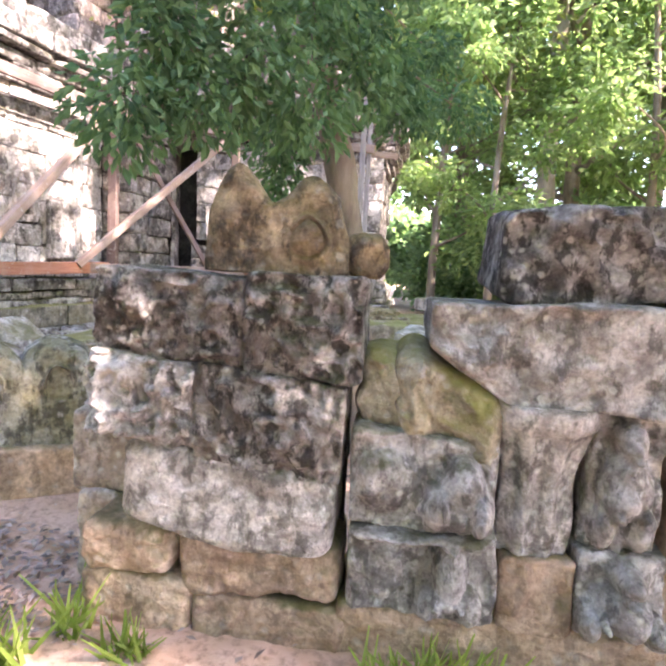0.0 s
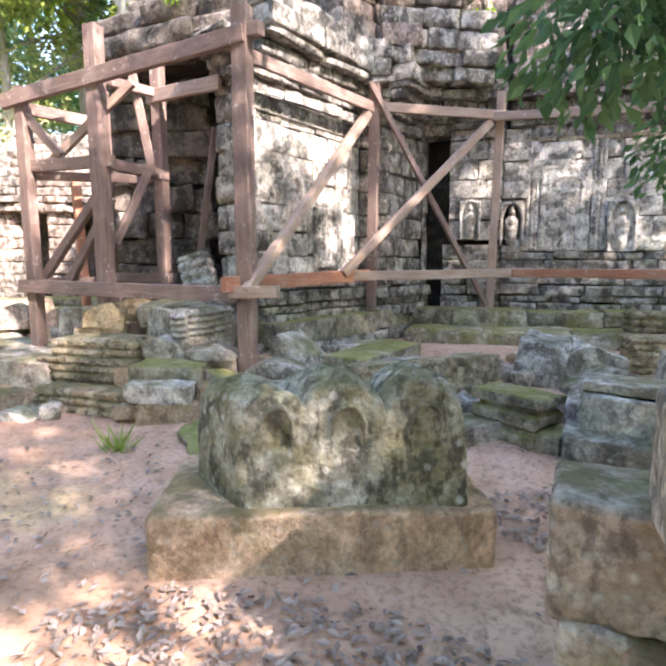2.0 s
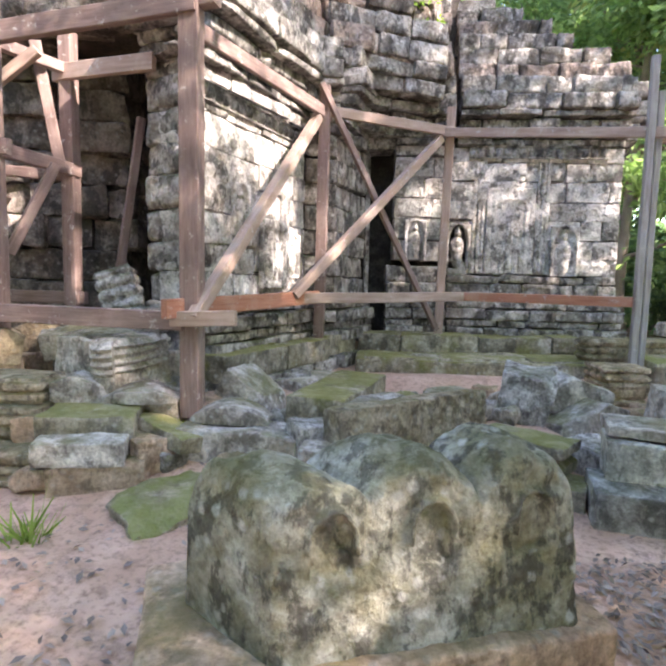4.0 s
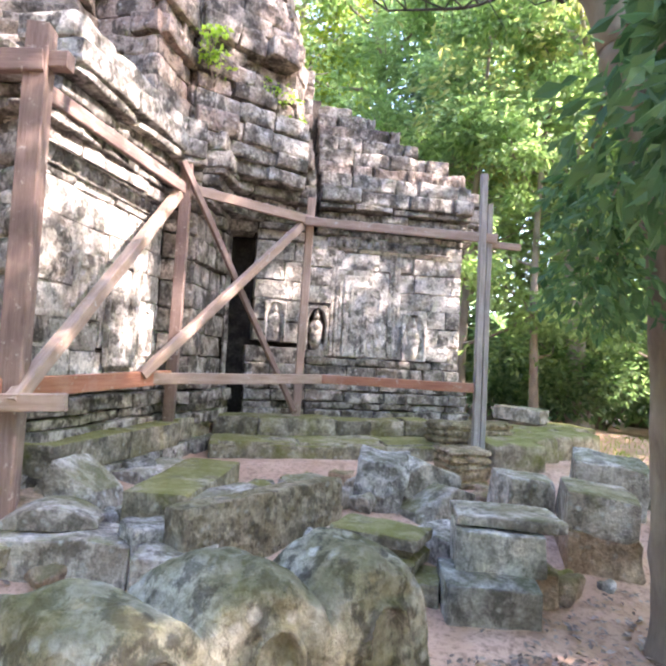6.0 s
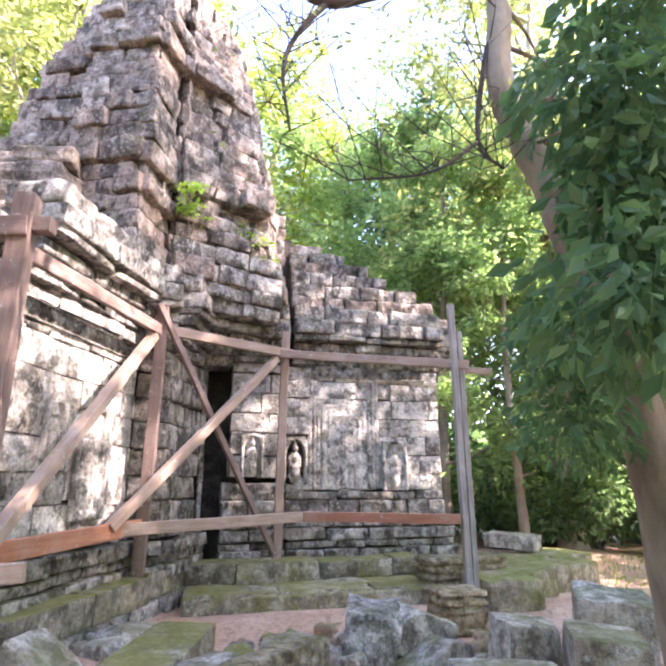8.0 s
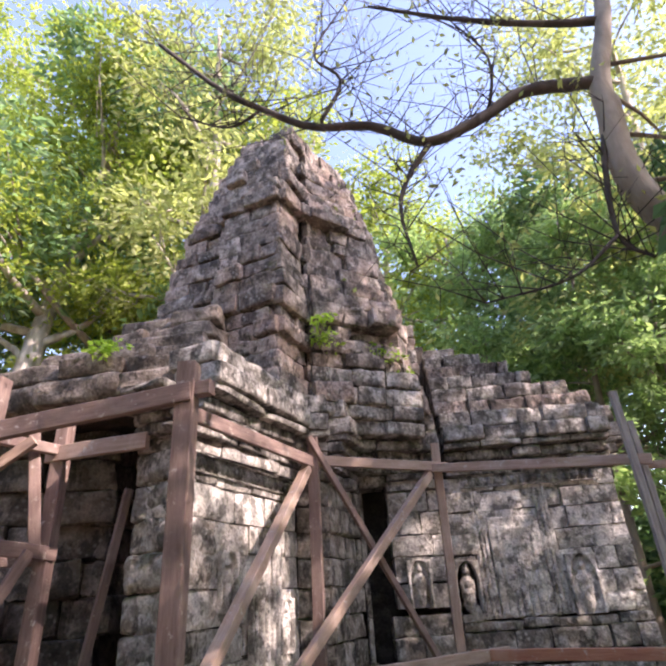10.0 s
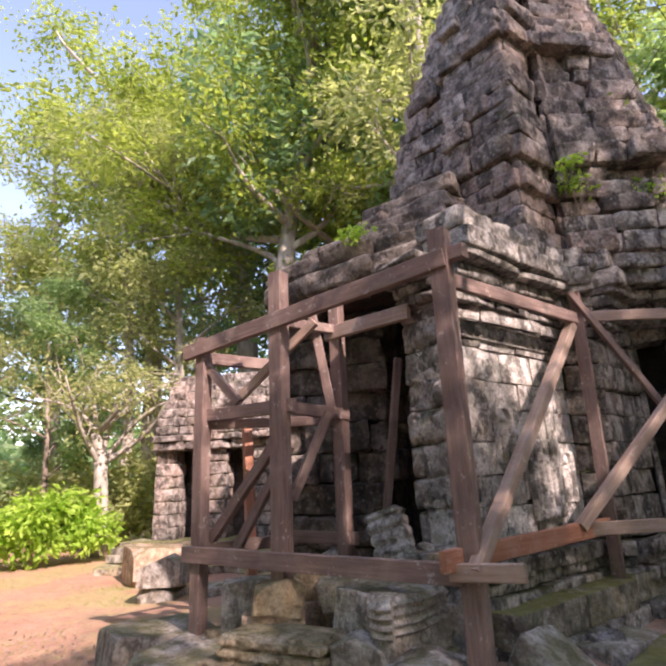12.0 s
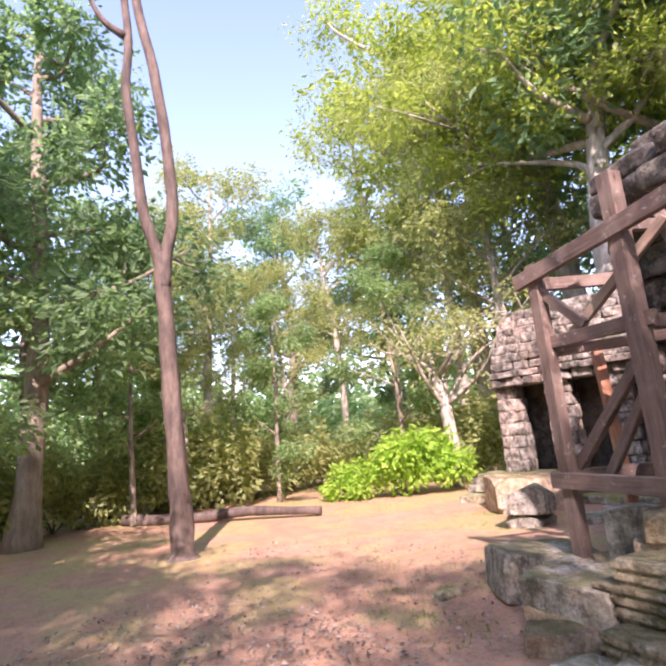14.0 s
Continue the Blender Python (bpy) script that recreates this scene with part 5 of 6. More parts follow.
# ---- second building ----
def small_temple():
    """A low gallery with a stepped roof and square openings."""
    b = tagged(new("gallery_building"), "small ruined sandstone gallery with a stepped vault and dark openings", "building")
    gg = np.random.default_rng(5)
    o, ang = np.array((-14.2, 10.9)), 24.0
    a = np.array((math.cos(radians(ang)), math.sin(radians(ang))))
    nrm = np.array((a[1], -a[0]))
    for s in (0.0, 1.35, 2.7, 4.05, 5.4):  # piers with openings between them
        for k in range(7):
            set_block(b, TOWER_BLOCKS, o + a * (s + 0.3), a, 0.55 + k * 0.32, 0.62, 0.315, 0.6, gg, name="pier_block")
    for k, (z, out, h) in enumerate(((2.78, 0.12, 0.22), (3.0, 0.22, 0.18), (3.18, 0.10, 0.24), (3.42, -0.02, 0.24), (3.66, -0.18, 0.26), (3.92, -0.38, 0.26), (4.18, -0.62, 0.26), (4.44, -0.9, 0.28), (4.72, -1.2, 0.3))):
        course(b, TOWER_BLOCKS, o, o + a * 6.2, z, h, 0.9, gg, out, 0.6, jitter=0.03)
    side0 = o - nrm * 2.6
    for k in range(7):
        course(b, TOWER_BLOCKS, side0, o, 0.55 + k * 0.32, 0.32, 0.4, gg, 0, 0.6)
    for k, (z, cut) in enumerate(((2.78, 0.0), (3.05, 0.1), (3.35, 0.2), (3.65, 0.35), (3.95, 0.55), (4.25, 0.75), (4.55, 1.0))):
        course(b, TOWER_BLOCKS, side0 + nrm * cut, o - nrm * cut, z, 0.3, 0.4, gg, 0.05, 0.6)
    # solid near-black body painting the shade within the openings
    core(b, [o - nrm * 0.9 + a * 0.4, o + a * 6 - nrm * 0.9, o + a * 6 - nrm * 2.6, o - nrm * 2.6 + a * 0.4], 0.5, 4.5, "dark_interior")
    for k in range(3):
        course(b, MOSS_BLOCKS, o - a * 0.6 + nrm * (0.5 + 0.5 * (2 - k)), o + a * 6.4 + nrm * (0.5 + 0.5 * (2 - k)), k * 0.2, 0.2, 1.2, gg, 0, 0.9, jitter=0.05)
    course(b, MOSS_BLOCKS, side0 - a * 0.5, o - a * 0.5 + nrm, 0.0, 0.55, 0.8, gg, 0, 0.9, jitter=0.05)


small_temple()


# ---- trees ----
def limb_tree(name, height, radius, lean, limbs, crown, bark_mat, leaf_mat, leaf_count, leaf_size, seed, label, first=0.4):
    """A tapered trunk with limbs, and clumps of leaves at their ends. crown: (width, lowest, highest) of the leaves."""
    gg = np.random.default_rng(seed)
    root = tagged(new(name), label, "tree")
    pts = [Vector((lean[0] * (t ** 1.5) * height + 0.25 * radius * 4 * math.sin(t * 5 + seed), lean[1] * (t ** 1.5) * height + radius * math.cos(t * 4 + seed) - radius * math.cos(seed), height * t)) for t in np.linspace(0, 1, 9)]
    pieces = [tube(smooth_path(pts, 3), list(np.interp(np.linspace(0, 1, 25), [0, 0.06, 0.5, 1], [radius * 1.5, radius, radius * 0.72, radius * 0.22])), 10, 0.2, seed)]
    centres, spread = [], []
    for i in range(limbs):
        t = first + (1 - first) * (i + 0.5 * gg.random()) / limbs
        base = pts[min(8, int(t * 8))].lerp(pts[min(8, int(t * 8) + 1)], t * 8 % 1)
        ang = i * 2.4 + gg.random()
        ln = crown[0] * (0.55 + 0.5 * gg.random()) * (1.15 - 0.6 * t)
        up = (0.25 + 0.55 * gg.random()) * ln
        end = base + Vector((math.cos(ang) * ln, math.sin(ang) * ln, up))
        midp = base.lerp(end, 0.5) + Vector((gg.normal() * 0.15 * ln, gg.normal() * 0.15 * ln, -0.06 * ln))
        r0 = radius * 0.42 * (1.2 - 0.6 * t)
        pieces.append(tube(smooth_path([base, midp, end], 4), list(np.linspace(r0, r0 * 0.2, 9)), 6, 0.1, i))
        for q in (0.55, 0.8, 1.0, 1.1):
            c = base.lerp(end, q) + Vector(gg.normal(size=3) * 0.16 * ln)
            if c.z < crown[1]:
                c.z = crown[1] + gg.random()
            c.z = min(c.z, crown[2])
            centres.append(c)
            s = crown[0] * (0.20 + 0.16 * gg.random())
            spread.append((s, s, s * 0.62))
            if q > 0.7:
                e2 = base.lerp(end, q - 0.25)
                pieces.append(tube([e2, e2.lerp(c, 0.5) + Vector((0, 0, 0.05)), c], [r0 * 0.3, r0 * 0.2, r0 * 0.08], 4))
    v, f = join(*pieces)
    part("trunk", to_mesh("trunk", v, f, bark_mat), root)
    part("crown", quads_mesh("crown", leaves(centres, spread, leaf_count, leaf_size, seed), leaf_count, leaf_mat), root)
    return root


def shrub(name, centres, spread, count, size, material, seed, label, category="shrub"):
    root = tagged(new(name), label, category)
    base = np.mean(np.asarray(centres), 0)
    pieces = [tube([(base[0], base[1], 0), ((base[0] + c[0]) / 2, (base[1] + c[1]) / 2, c[2] * 0.6), tuple(c)], [0.03, 0.02, 0.008], 5) for c in centres]
    v, f = join(*pieces)
    part("stems", to_mesh("stems", v, f, BARK), root)
    part("leaves", quads_mesh("leaves", leaves(centres, spread, count, size, seed), count, material), root)
    return root


def place(src, x, y, yaw, s, sz=None, group="forest trees"):
    z = float(ground_z(x, y)) - 0.03
    m = Matrix.LocRotScale((x, y, z), Euler((0, 0, radians(yaw))), (s, s, sz or s))
    ob = copy_thing(src, m)
    ob["group"] = group
    return ob


def move_to(ob, x, y, yaw=0, s=1.0):
    ob.matrix_basis = Matrix.LocRotScale((x, y, float(ground_z(x, y)) - 0.03), Euler((0, 0, radians(yaw))), (s, s, s))
    return ob


# the near leaning tree with its long bare branch
def near_tree():
    root = tagged(new("tree"), "leaning grey tree with broad green leaves and a bare branch", "tree")
    trunk = [(0.26, 4.36, -0.05), (0.20, 4.30, 0.6), (0.13, 4.24, 1.3), (0.06, 4.19, 1.9), (-0.08, 4.14, 2.6), (-0.24, 4.18, 3.15), (-0.34, 4.2, 3.56), (-0.47, 4.2, 3.85), (-0.58, 4.2, 4.25), (-0.54, 4.2, 4.8), (-0.51, 4.2, 5.1), (-0.26, 4.2, 5.95), (-0.1, 4.3, 7.2), (0.2, 4.5, 8.6)]
    pts = smooth_path(trunk, 5)
    rad = list(np.interp(np.linspace(0, 1, len(pts)), [0, 0.03, 0.3, 0.7, 1], [0.19, 0.135, 0.115, 0.08, 0.03]))
    cut = 28
    v, f = tube(pts[:cut + 1], rad[:cut + 1], 14, 0.22, 2)
    part("trunk", to_mesh("trunk", v, f, BARK), root)
    v, f = tube(pts[cut:], rad[cut:], 14, 0.12, 2)
    part("upper_trunk", to_mesh("upper_trunk", v, f, BARK_PALE), root, "pale smooth upper trunk")
    dark = []
    gg = np.random.default_rng(31)
    runs = [([(-0.52, 4.2, 5.08), (-1.02, 4.2, 5.09), (-1.35, 4.2, 4.90), (-1.75, 4.2, 4.75), (-2.12, 4.2, 4.98), (-2.54, 4.2, 5.06), (-2.92, 4.2, 5.33), (-3.25, 4.2, 5.62), (-3.8, 4.2, 6.3)], 0.048),
            ([(-1.72, 4.2, 4.76), (-1.92, 4.2, 4.46), (-2.0, 4.2, 4.18), (-1.95, 4.2, 3.75)], 0.022), ([(-0.56, 4.2, 4.75), (-0.68, 4.2, 4.4), (-0.77, 4.2, 3.8), (-0.62, 4.2, 3.62)], 0.026),
            ([(-0.3, 4.2, 5.7), (-0.75, 4.2, 5.78), (-1.36, 4.2, 6.0), (-2.0, 4.3, 6.5)], 0.035), ([(-0.77, 4.2, 3.8), (-1.1, 4.2, 3.55), (-1.6, 4.2, 3.45)], 0.014),
            ([(-2.5, 4.2, 5.05), (-2.3, 4.2, 5.5), (-2.5, 4.3, 6.0), (-2.2, 4.3, 6.6)], 0.018), ([(-1.3, 4.2, 4.92), (-1.2, 4.2, 5.5), (-1.4, 4.3, 6.2)], 0.014), ([(-2.9, 4.2, 5.33), (-3.2, 4.3, 5.3), (-3.6, 4.3, 5.5)], 0.014)]
    tips = []
    for run, r in runs:
        q = smooth_path(run, 5)
        dark.append(tube(q, list(np.linspace(r, r * 0.35, len(q))), 7, 0.15, 3))
        for p in q[3:]:
            for _ in range(2):
                e = p + Vector((gg.normal() * 0.35, gg.normal() * 0.2, abs(gg.normal()) * 0.45))
                m2 = p.lerp(e, 0.5) + Vector(gg.normal(size=3) * 0.05)
                dark.append(tube([p, m2, e], [0.005, 0.0035, 0.002], 4))
                tips.append(e)
                for _ in range(2):
                    e3 = m2 + Vector(gg.normal(size=3) * 0.18) + Vector((0, 0, 0.1))
                    dark.append(tube([m2, e3], [0.003, 0.0015], 3))
                    tips.append(e3)
    v, f = join(*dark)
    part("branch", to_mesh("branch", v, f, BARK_DARK), root, "dark bare branches")
    part("twig_leaves", quads_mesh("twig_leaves", leaves(tips, [(0.12, 0.12, 0.12)] * len(tips), 900, 0.05, 8), 900, LEAF_DRY), root)
    cl = [(-1.12, 2.80, 2.25), (-0.95, 2.88, 2.62), (-0.72, 2.95, 2.35), (-0.48, 3.05, 2.62), (-0.25, 3.2, 2.45), (-1.05, 2.85, 2.95), (-0.6, 3.0, 3.05), (-0.2, 3.3, 2.95), (0.12, 3.5, 2.75), (0.30, 3.8, 2.95), (-0.8, 2.9, 3.4),
          (0.45, 4.2, 2.8), (-0.05, 4.0, 3.3), (0.2, 4.0, 3.8), (0.6, 4.4, 4.2), (0.1, 4.6, 4.6), (0.7, 4.8, 3.4), (0.9, 4.6, 2.9), (-0.45, 4.0, 2.45), (-0.40, 4.1, 2.1), (0.75, 4.1, 4.9), (-0.3, 3.6, 3.4), (0.3, 3.4, 3.4)]
    part("crown", quads_mesh("crown", leaves(cl, [(0.30, 0.28, 0.27)] * len(cl), 11000, 0.078, 5, droop=0.8), 11000, LEAF_NEAR), root)
    twigs = []
    for c in cl:
        s = min(pts, key=lambda p: (p - Vector(c)).length + abs(p.z - c[2] - 0.4))
        twigs.append(tube([s, s.lerp(Vector(c), 0.5) + Vector((0, 0, 0.12)), Vector(c)], [0.018, 0.012, 0.005], 5))
    v, f = join(*twigs)
    part("inner_twig_mass", to_mesh("inner_twig_mass", v, f, BARK), root)


near_tree()

KINDS = {
    "sunny": move_to(limb_tree("tree", 19, 0.42, (0.05, 0.0), 18, (5.6, 6.0, 23), BARK_PALE, LEAF_SUN, 26000, 0.22, 3, "tall tree with sunlit yellow-green crown", 0.42), -12.3, 14.2, 40),
    "deep": move_to(limb_tree("tree", 14, 0.30, (-0.03, 0.03), 16, (4.2, 2.5, 15.5), BARK, LEAF_DEEP, 18000, 0.22, 5, "tall tree with dense deep green crown", 0.25), -16.8, -0.6, 0),
    "mid": move_to(limb_tree("tree", 12, 0.24, (0.04, -0.03), 15, (3.8, 2.0, 13.5), BARK, LEAF_MID, 16000, 0.20, 8, "forest tree with fresh green leaves", 0.22), 6.0, 14.5, 0),
    "olive": move_to(limb_tree("tree", 17, 0.24, (-0.02, -0.02), 17, (4.0, 3.5, 19), BARK_PALE, LEAF_DRY, 14000, 0.19, 12, "thin pale-barked tree with olive leaves", 0.35), -20.2, 14.3, 0),
    "slim": move_to(limb_tree("tree", 9, 0.10, (0.05, 0.02), 10, (2.2, 1.2, 10), BARK, LEAF_MID, 8000, 0.17, 15, "slim young forest tree with open leaves", 0.15), 3.6, 12.6, 0),
}
bush = shrub("bush", [(0, 0, 0.9), (0.7, 0.3, 0.7), (-0.7, 0.1, 0.8), (0.2, -0.5, 1.3), (-0.3, 0.5, 1.6), (0.5, 0.6, 1.2)], [(0.75, 0.75, 0.65)] * 6, 4200, 0.16, LEAF_DEEP, 4, "dense dark green undergrowth bush", "bush")
move_to(bush, 5.2, 13.2)
pale_bush = shrub("bush", [(0, 0, 0.9), (0.7, 0.3, 0.7), (-0.7, 0.1, 0.8), (0.2, -0.5, 1.3), (-0.3, 0.5, 1.6), (0.5, 0.6, 1.2)], [(0.75, 0.75, 0.65)] * 6, 3000, 0.16, LEAF_DRY, 14, "open olive-green undergrowth bush", "bush")
move_to(pale_bush, -18.9, -1.6)
bright = shrub("bush", [(0, 0, 0.8), (0.9, 0.2, 0.9), (-0.9, 0.1, 0.7), (0.3, -0.3, 1.4), (1.6, 0.2, 0.8), (-1.7, 0.2, 0.5), (0.9, 0.3, 1.5)], [(0.8, 0.6, 0.6)] * 7, 4500, 0.20, LEAF_SHRUB, 6, "bright green sunlit bush beside the path", "bush")
move_to(bright, -17.0, 9.2, 60)

for kind, x, y, yaw, s in (
        ("mid", 9.5, 17.0, 60, 1.15), ("olive", 5.2, 13.6, 130, 1.05), ("olive", -7.6, 14.6, 70, 1.25), ("deep", -11.0, 16.8, 30, 1.5), ("deep", 4.2, 18.5, 20, 1.0), ("mid", 1.5, 19.5, 200, 1.2), ("sunny", -2.5, 22.0, 10, 0.95), ("mid", 14, 15.5, 300, 1.3),
        ("slim", 7.0, 12.2, 140, 1.1), ("slim", 2.6, 14.2, 250, 1.15), ("slim", 9.5, 13.4, 10, 1.2), ("slim", 13.0, 8.0, 200, 1.2), ("deep", 17, 21, 45, 1.3), ("deep", 6, 24, 100, 1.3),
        ("sunny", -16.5, 17.5, 120, 1.15), ("deep", -12.5, 21.5, 70, 1.1), ("sunny", -22.5, 17.0, 210, 1.15), ("olive", -27, 12, 30, 0.8), ("olive", -25.5, 5.0, 160, 0.85), ("olive", -29, 7.0, 250, 0.65),
        ("mid", -30, 1.0, 30, 0.8), ("mid", -24.5, -1.5, 75, 0.95), ("deep", -19.5, -4.5, 190, 1.0), ("slim", -15.5, -3.0, 10, 1.2), ("slim", -18.6, 1.8, 120, 0.8), ("olive", -20.5, 3.5, 10, 0.5), ("slim", -22.5, 1.0, 210, 1.0), ("olive", -28.5, 16, 10, 1.2), ("deep", -25, 22, 10, 1.3),
        ("slim", -20.0, 6.4, 310, 0.75), ("olive", -24.0, 8.0, 60, 0.55), ("slim", -20.5, 11.5, 160, 1.0), ("olive", -18.0, 14.6, 60, 0.9), ("deep", -35, 12, 60, 1.2), ("deep", -34, 4, 200, 1.1), ("mid", -33, 19, 20, 1.3), ("deep", -7, 25, 200, 1.25), ("sunny", -8.5, 19, 300, 1.0),
        ("mid", 21, 15, 90, 1.4), ("deep", 12, 26, 10, 1.4), ("mid", -1, 28, 40, 1.4), ("deep", -16, 28, 140, 1.4), ("deep", 16, 2, 30, 1.1), ("mid", -28, -7, 30, 1.1)):
    place(KINDS[kind], x, y, yaw, s)
for i, (x, y) in enumerate([(4.0 + 1.5 * k, 14.4 - 0.55 * k + (k % 3) * 0.8) for k in range(9)] + [(2.5 + 2.1 * k, 16.5 + (k % 2) * 1.2) for k in range(9)]
                           + [(-17.5 - 1.1 * k, -2.6 + 1.25 * k) for k in range(8)] + [(-20.5 - 0.9 * k, 2.0 + 2.0 * k) for k in range(9)] + [(-13.5, 14.5), (-16, 14.0), (-18.5, 13.0), (-10, 17), (-7, 18), (-25, -3.5), (-23, -5), (-21, -7)]):
    place(bush if x > -12 else pale_bush, x, y, i * 67, 0.9 + (i * 7 % 5) * 0.17, group="undergrowth")
# small plants rooted in the masonry of the tower and the porch roof
for k, (x, y, z, r) in enumerate(((-2.98, 7.95, 4.95, 0.16), (-2.25, 8.62, 4.95, 0.18), (-5.15, 6.32, 4.42, 0.16), (-3.02, 7.72, 5.25, 0.12), (-1.95, 8.75, 4.75, 0.12))):
    gp = np.random.default_rng(60 + k)
    cl = gp.normal(size=(5, 3)) * r * 0.5 + (0, 0, r)
    plant = tagged(new("wall_plant"), "small green plant growing between temple stones", "plant", "plants on the temple")
    v, f = join(*[tube([(0, 0, -0.1), tuple(c * 0.5), tuple(c)], [0.008, 0.006, 0.003], 4) for c in cl])
    part("stems", to_mesh("stems", v, f, BARK), plant)
    part("leaves", quads_mesh("leaves", leaves(cl, [(r * 0.7, r * 0.7, r * 0.6)] * 5, 130, 0.075, 70 + k), 130, LEAF_SHRUB), plant)
    plant.matrix_basis = pose(x, y, z)
# unseen trees added south and east, to shade the stones, walls and tower
for kind, x, y, yaw, s in (("olive", 8.4, 4.6, 40, 1.15), ("olive", 9.0, -0.6, 130, 0.8), ("mid", 6.3, 2.5, 0, 0.78), ("olive", 6.6, -0.4, 200, 0.78), ("olive", 7.7, 3.7, 60, 0.72), ("deep", -1.2, -4.2, 0, 0.75), ("mid", -5.5, -3.8, 90, 0.8), ("deep", -9.5, -4.5, 200, 0.9), ("olive", 2.6, -3.0, 200, 0.72), ("mid", 13, 2.5, 0, 1.1), ("deep", 6.0, -7.0, 0, 1.0), ("mid", -4.0, -9.0, 60, 0.9), ("deep", -12, -9, 0, 1.0), ("mid", 3.0, -15, 0, 1.1), ("deep", -7.0, -17, 0, 1.1)):
    place(KINDS[kind], x, y, yaw, s)



def far_woods():
    """The wall of distant forest all round the clearing."""
    gg = np.random.default_rng(3)
    n = 150
    a = np.linspace(0, 2 * math.pi, n, endpoint=False)
    r = 44 + gg.random(n) * 14
    cz = 1.5 + gg.random(n) * 8.5
    c = np.stack([np.cos(a) * r - 5, np.sin(a) * r + 5, cz], 1)
    c = np.concatenate([c, np.stack([np.cos(a + 0.02) * (r - 4) - 5, np.sin(a + 0.02) * (r - 4) + 5, 1.2 + 0 * r], 1), np.stack([np.cos(a + 0.04) * (r + 3) - 5, np.sin(a + 0.04) * (r + 3) + 5, 4.5 + 0 * r], 1)])
    v = leaves(c, [(3.2, 3.2, 3.0)] * len(c), 90000, 1.15, 12)
    tagged(new("far_woods", quads_mesh("far_woods", v, 90000, LEAF_MID)), "dense green forest edge behind the clearing", "forest", kind="stuff")


far_woods()


def dry_tree():
    root = tagged(new("tree"), "pale bare-limbed tree with thin olive leaves", "tree")
    gg = np.random.default_rng(9)
    trunk = [(0, 0, 0), (0.05, 0, 1.2), (-0.1, 0.1, 2.6), (-0.25, 0.0, 3.6)]
    q = smooth_path(trunk, 4)
    pieces = [tube(q, list(np.linspace(0.26, 0.17, len(q))), 9, 0.2, 1)]
    tips = []
    for i in range(9):
        ang = i * 0.75
        e = Vector((math.cos(ang) * (1.6 + gg.random() * 1.6), math.sin(ang) * 1.8, 4.3 + 2.2 * gg.random()))
        s = Vector(trunk[3 if i % 2 else 2])
        mm = s.lerp(e, 0.5) + Vector(gg.normal(size=3) * 0.25)
        r = smooth_path([s, mm, e], 4)
        pieces.append(tube(r, list(np.linspace(0.10, 0.025, len(r))), 6, 0.1, i))
        for k in range(7):
            b = r[3 + k % 6]
            t2 = b + Vector((gg.normal() * 0.8, gg.normal() * 0.8, abs(gg.normal()) * 0.7))
            pieces.append(tube([b, b.lerp(t2, 0.5) + Vector((0, 0, 0.1)), t2], [0.03, 0.018, 0.008], 4))
            tips.append(t2)
    v, f = join(*pieces)
    part("trunk", to_mesh("trunk", v, f, BARK_PALE), root)
    part("crown", quads_mesh("crown", leaves(tips, [(0.6, 0.6, 0.4)] * len(tips), 3200, 0.15, 3), 3200, LEAF_DRY), root)
    move_to(root, -17.4, 11.5, 30)


dry_tree()


def forked_tree():
    root = tagged(new("tree"), "tall forked bare trunk with brown bark beside the path", "tree")
    low = smooth_path([(0.05, 0.05, -0.1), (0, 0.05, 0.5), (-0.02, -0.05, 2.5), (-0.02, -0.14, 4.5), (0, -0.2, 5.7)], 5)
    left = smooth_path([(0, -0.17, 5.0), (0, -0.24, 5.6), (0, -0.5, 6.5), (-0.05, -0.62, 7.6), (0.02, -0.8, 9.2), (0, -0.75, 10.4), (0, -0.85, 12.2), (0, -0.7, 14)], 4)
    right = smooth_path([(0, -0.15, 5.0), (0, -0.12, 5.6), (0, 0.05, 6.6), (0, -0.05, 8.2), (0.02, -0.25, 9.8), (0, -0.6, 11.6), (0, -0.7, 14.5)], 4)
    stub = smooth_path([(0, -0.8, 10.5), (0, -1.25, 10.8), (0, -1.6, 11.5)], 3)
    pieces = [tube(low, list(np.interp(np.linspace(0, 1, len(low)), [0, 0.03, 0.09, 1], [0.42, 0.30, 0.21, 0.13])), 16, 0.35, 5),
              tube(left, list(np.linspace(0.125, 0.07, len(left))), 10, 0.15, 6), tube(right, list(np.linspace(0.135, 0.09, len(right))), 10, 0.15, 7), tube(stub, list(np.linspace(0.09, 0.04, len(stub))), 6)]
    v, f = join(*pieces)
    part("trunk", to_mesh("trunk", v, f, BARK_BROWN), root)
    cl = [(0.5 * math.cos(i * 2.1) * 2.2, 0.5 * math.sin(i * 2.1) * 2.2 - 0.7, 15 + (i % 3) * 0.8) for i in range(9)]
    part("crown", quads_mesh("crown", leaves(cl, [(1.1, 1.1, 0.7)] * 9, 5000, 0.22, 4), 5000, LEAF_MID), root)
    root.matrix_basis = pose(-12.88, 2.42, 0)


forked_tree()

lv, lf = tube(smooth_path([(-19.0, 1.6, 0.16), (-17.6, 3.2, 0.14), (-16.6, 4.6, 0.22), (-15.5, 6.1, 0.13)], 5), list(np.linspace(0.16, 0.10, 16)), 10, 0.3, 4)
fallen = new("fallen_log", to_mesh("fallen_log", lv, lf, BARK_BROWN))
tagged(fallen, "dark fallen tree trunk lying on the grass", "log")


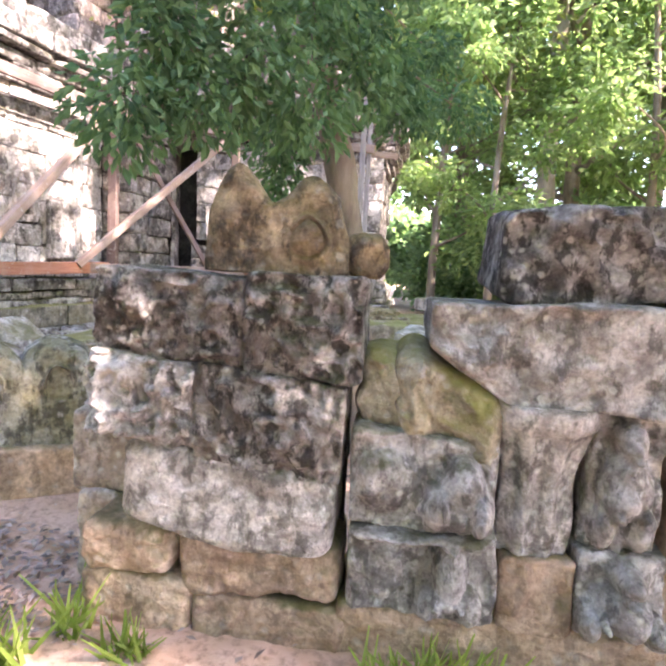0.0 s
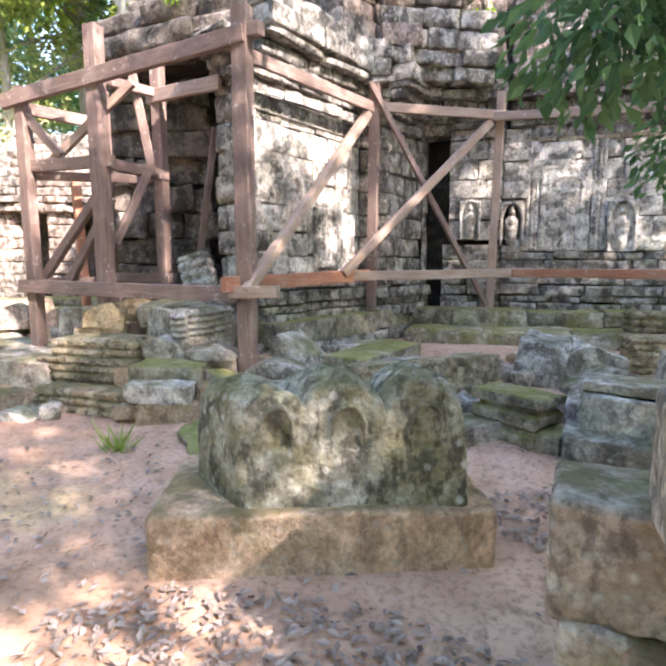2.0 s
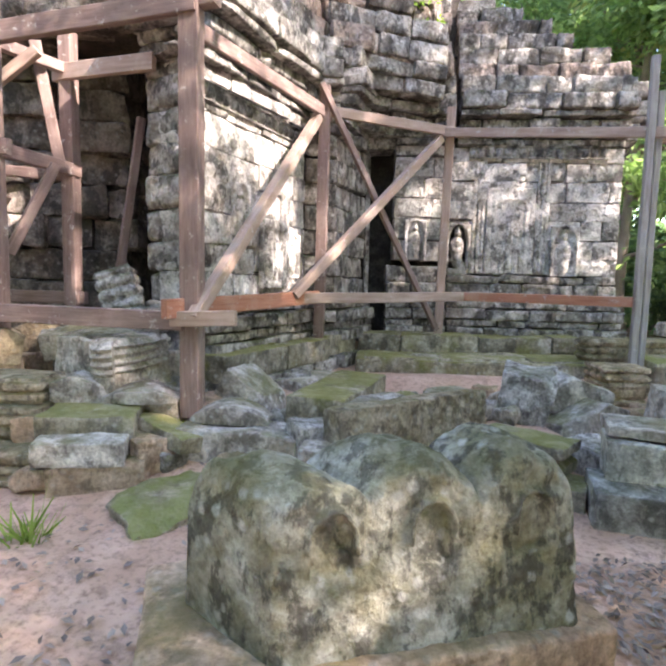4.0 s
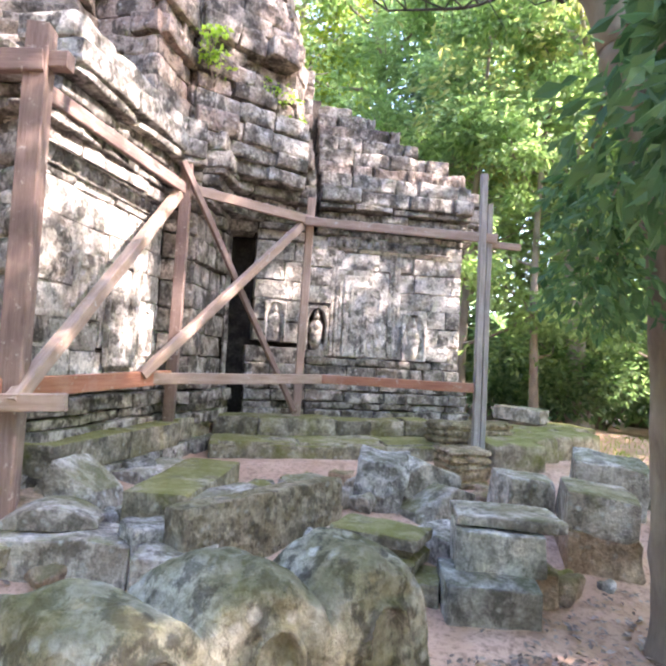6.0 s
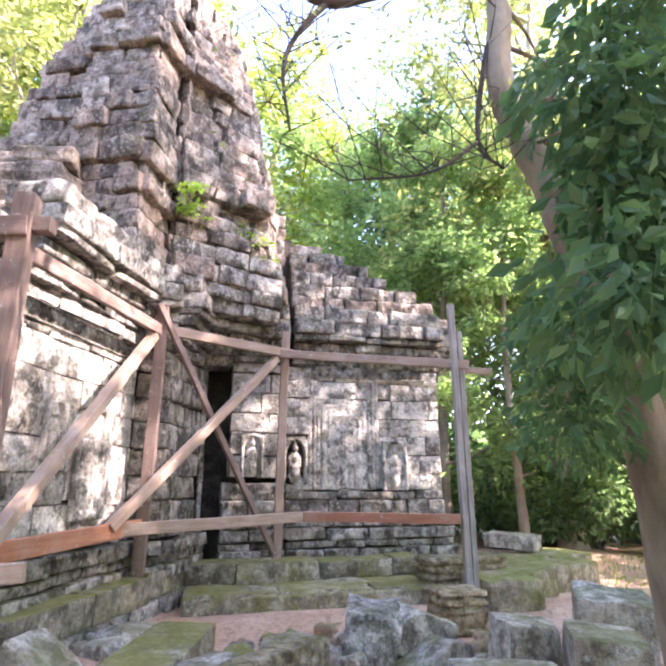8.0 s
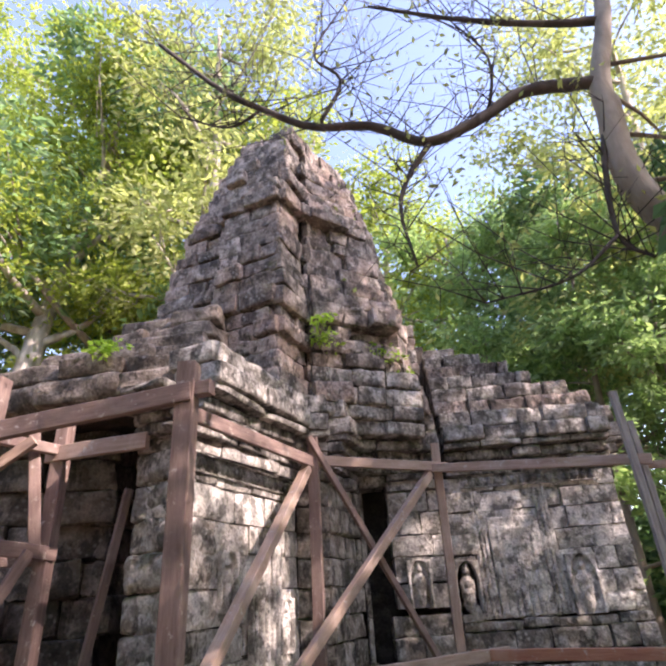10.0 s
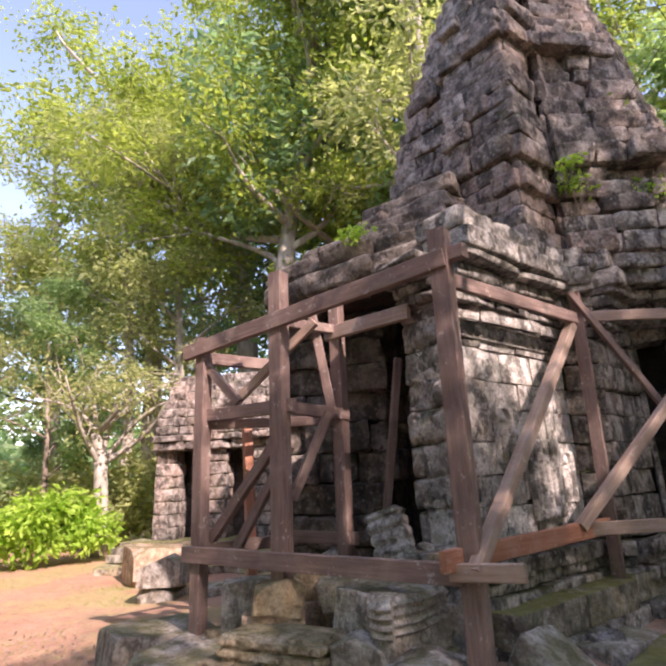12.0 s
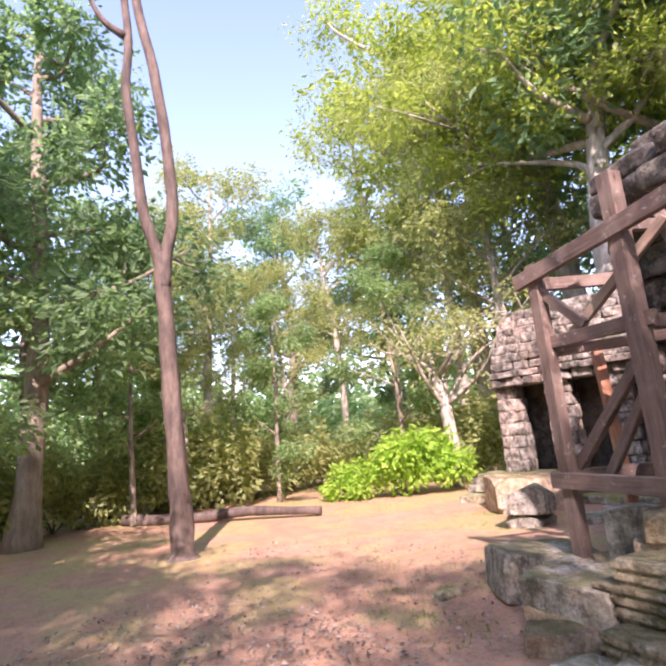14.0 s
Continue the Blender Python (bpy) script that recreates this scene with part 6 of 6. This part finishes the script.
# ---- leaf litter, grass ----
def scatter_flat(count, patches, size, seed, lift=0.012):
    gg = np.random.default_rng(seed)
    out = []
    for (x, y, rx, ry, share) in patches:
        n = int(count * share)
        a, r = gg.random(n) * 2 * math.pi, gg.random(n) ** 0.6
        px, py = x + rx * r * np.cos(a), y + ry * r * np.sin(a)
        p = np.stack([px, py, ground_z(px, py) + 0.05 * (fbm(np.stack([px, py, 0 * px], 1) * 0.9, 3) - 0.5) + lift + 0.012 * gg.random(n)], 1)
        al = gg.normal(size=(n, 3)) * (1, 1, 0.25)
        al /= np.linalg.norm(al, axis=1, keepdims=True)
        sd = np.cross(al, np.array((0, 0, 1.0)) + gg.normal(size=(n, 3)) * 0.25)
        sd /= np.linalg.norm(sd, axis=1, keepdims=True)
        up = np.cross(sd, al)
        s = (size * (0.6 + 0.8 * gg.random(n)))[:, None]
        v = np.empty((n, 4, 3))
        v[:, 0], v[:, 2] = p - al * s * 0.5, p + al * s * 0.5 + up * s * 0.1
        v[:, 1], v[:, 3] = p + sd * s * 0.26 + up * s * 0.14, p - sd * s * 0.26 + up * s * 0.12
        out.append(v.reshape(-1, 3))
    v = np.concatenate(out)
    return v, len(v) // 4


v, n = scatter_flat(9000, [(-1.9, 2.25, 1.2, 0.55, 0.17), (-0.7, 3.9, 0.8, 0.5, 0.12), (0.5, 4.2, 1.2, 0.8, 0.12), (-3.4, 3.2, 1.3, 1.2, 0.03), (-7.0, 1.8, 3.2, 1.8, 0.40), (-9.5, 4.0, 3.5, 2.0, 0.12), (-4.5, 3.2, 5, 3, 0.10), (-2.6, 6.0, 2.2, 1.4, 0.06)], 0.05, 4)
tagged(new("leaf_litter", quads_mesh("leaf_litter", v, n, LITTER)), "dry brown fallen leaves scattered on soil", "leaf litter", kind="stuff")


def grass_blades(patches, size, seed):
    gg = np.random.default_rng(seed)
    out = []
    for (x, y, rx, ry, n, hgt) in patches:
        a, r = gg.random(n) * 2 * math.pi, gg.random(n) ** 0.7
        px, py = x + rx * r * np.cos(a), y + ry * r * np.sin(a)
        p = np.stack([px, py, ground_z(px, py) - 0.02], 1)
        t = gg.normal(size=(n, 3)) * 0.45
        t[:, 2] = 1
        t /= np.linalg.norm(t, axis=1, keepdims=True)
        sd = np.cross(t, gg.normal(size=(n, 3)))
        sd /= np.linalg.norm(sd, axis=1, keepdims=True)
        h = (hgt * (0.5 + gg.random(n)))[:, None]
        w = np.minimum(h * 0.09, 0.012)
        v = np.empty((n, 4, 3))
        v[:, 0], v[:, 1] = p - sd * w, p + sd * w
        bend = gg.normal(size=(n, 3)) * 0.2 * h
        v[:, 2], v[:, 3] = p + t * h + bend + sd * w * 0.2, p + t * h + bend - sd * w * 0.2
        out.append(v.reshape(-1, 3))
    v = np.concatenate(out)
    return v, len(v) // 4


v, n = grass_blades([(-1.18, 1.78, 0.12, 0.10, 60, 0.2), (-0.72, 1.86, 0.10, 0.06, 60, 0.12), (0.45, 1.78, 0.28, 0.07, 160, 0.13), (-1.0, 1.98, 0.08, 0.08, 40, 0.2), (-4.25, 4.0, 0.10, 0.10, 40, 0.2), (-3.75, 5.35, 0.16, 0.1, 60, 0.12),
                     (-9.0, 5.5, 2.0, 1.3, 4500, 0.03), (-12, 8.5, 3.0, 1.2, 4500, 0.04), (-18, 8, 4, 3.5, 6000, 0.05), (-14, 0.8, 4, 2.5, 5000, 0.04), (-7.6, 4.2, 1.2, 0.5, 700, 0.05), (5, 10, 3, 2.5, 2000, 0.08)], 0.1, 6)
tagged(new("grass", quads_mesh("grass", v, n, GRASS)), "short green grass tufts", "grass", kind="stuff")
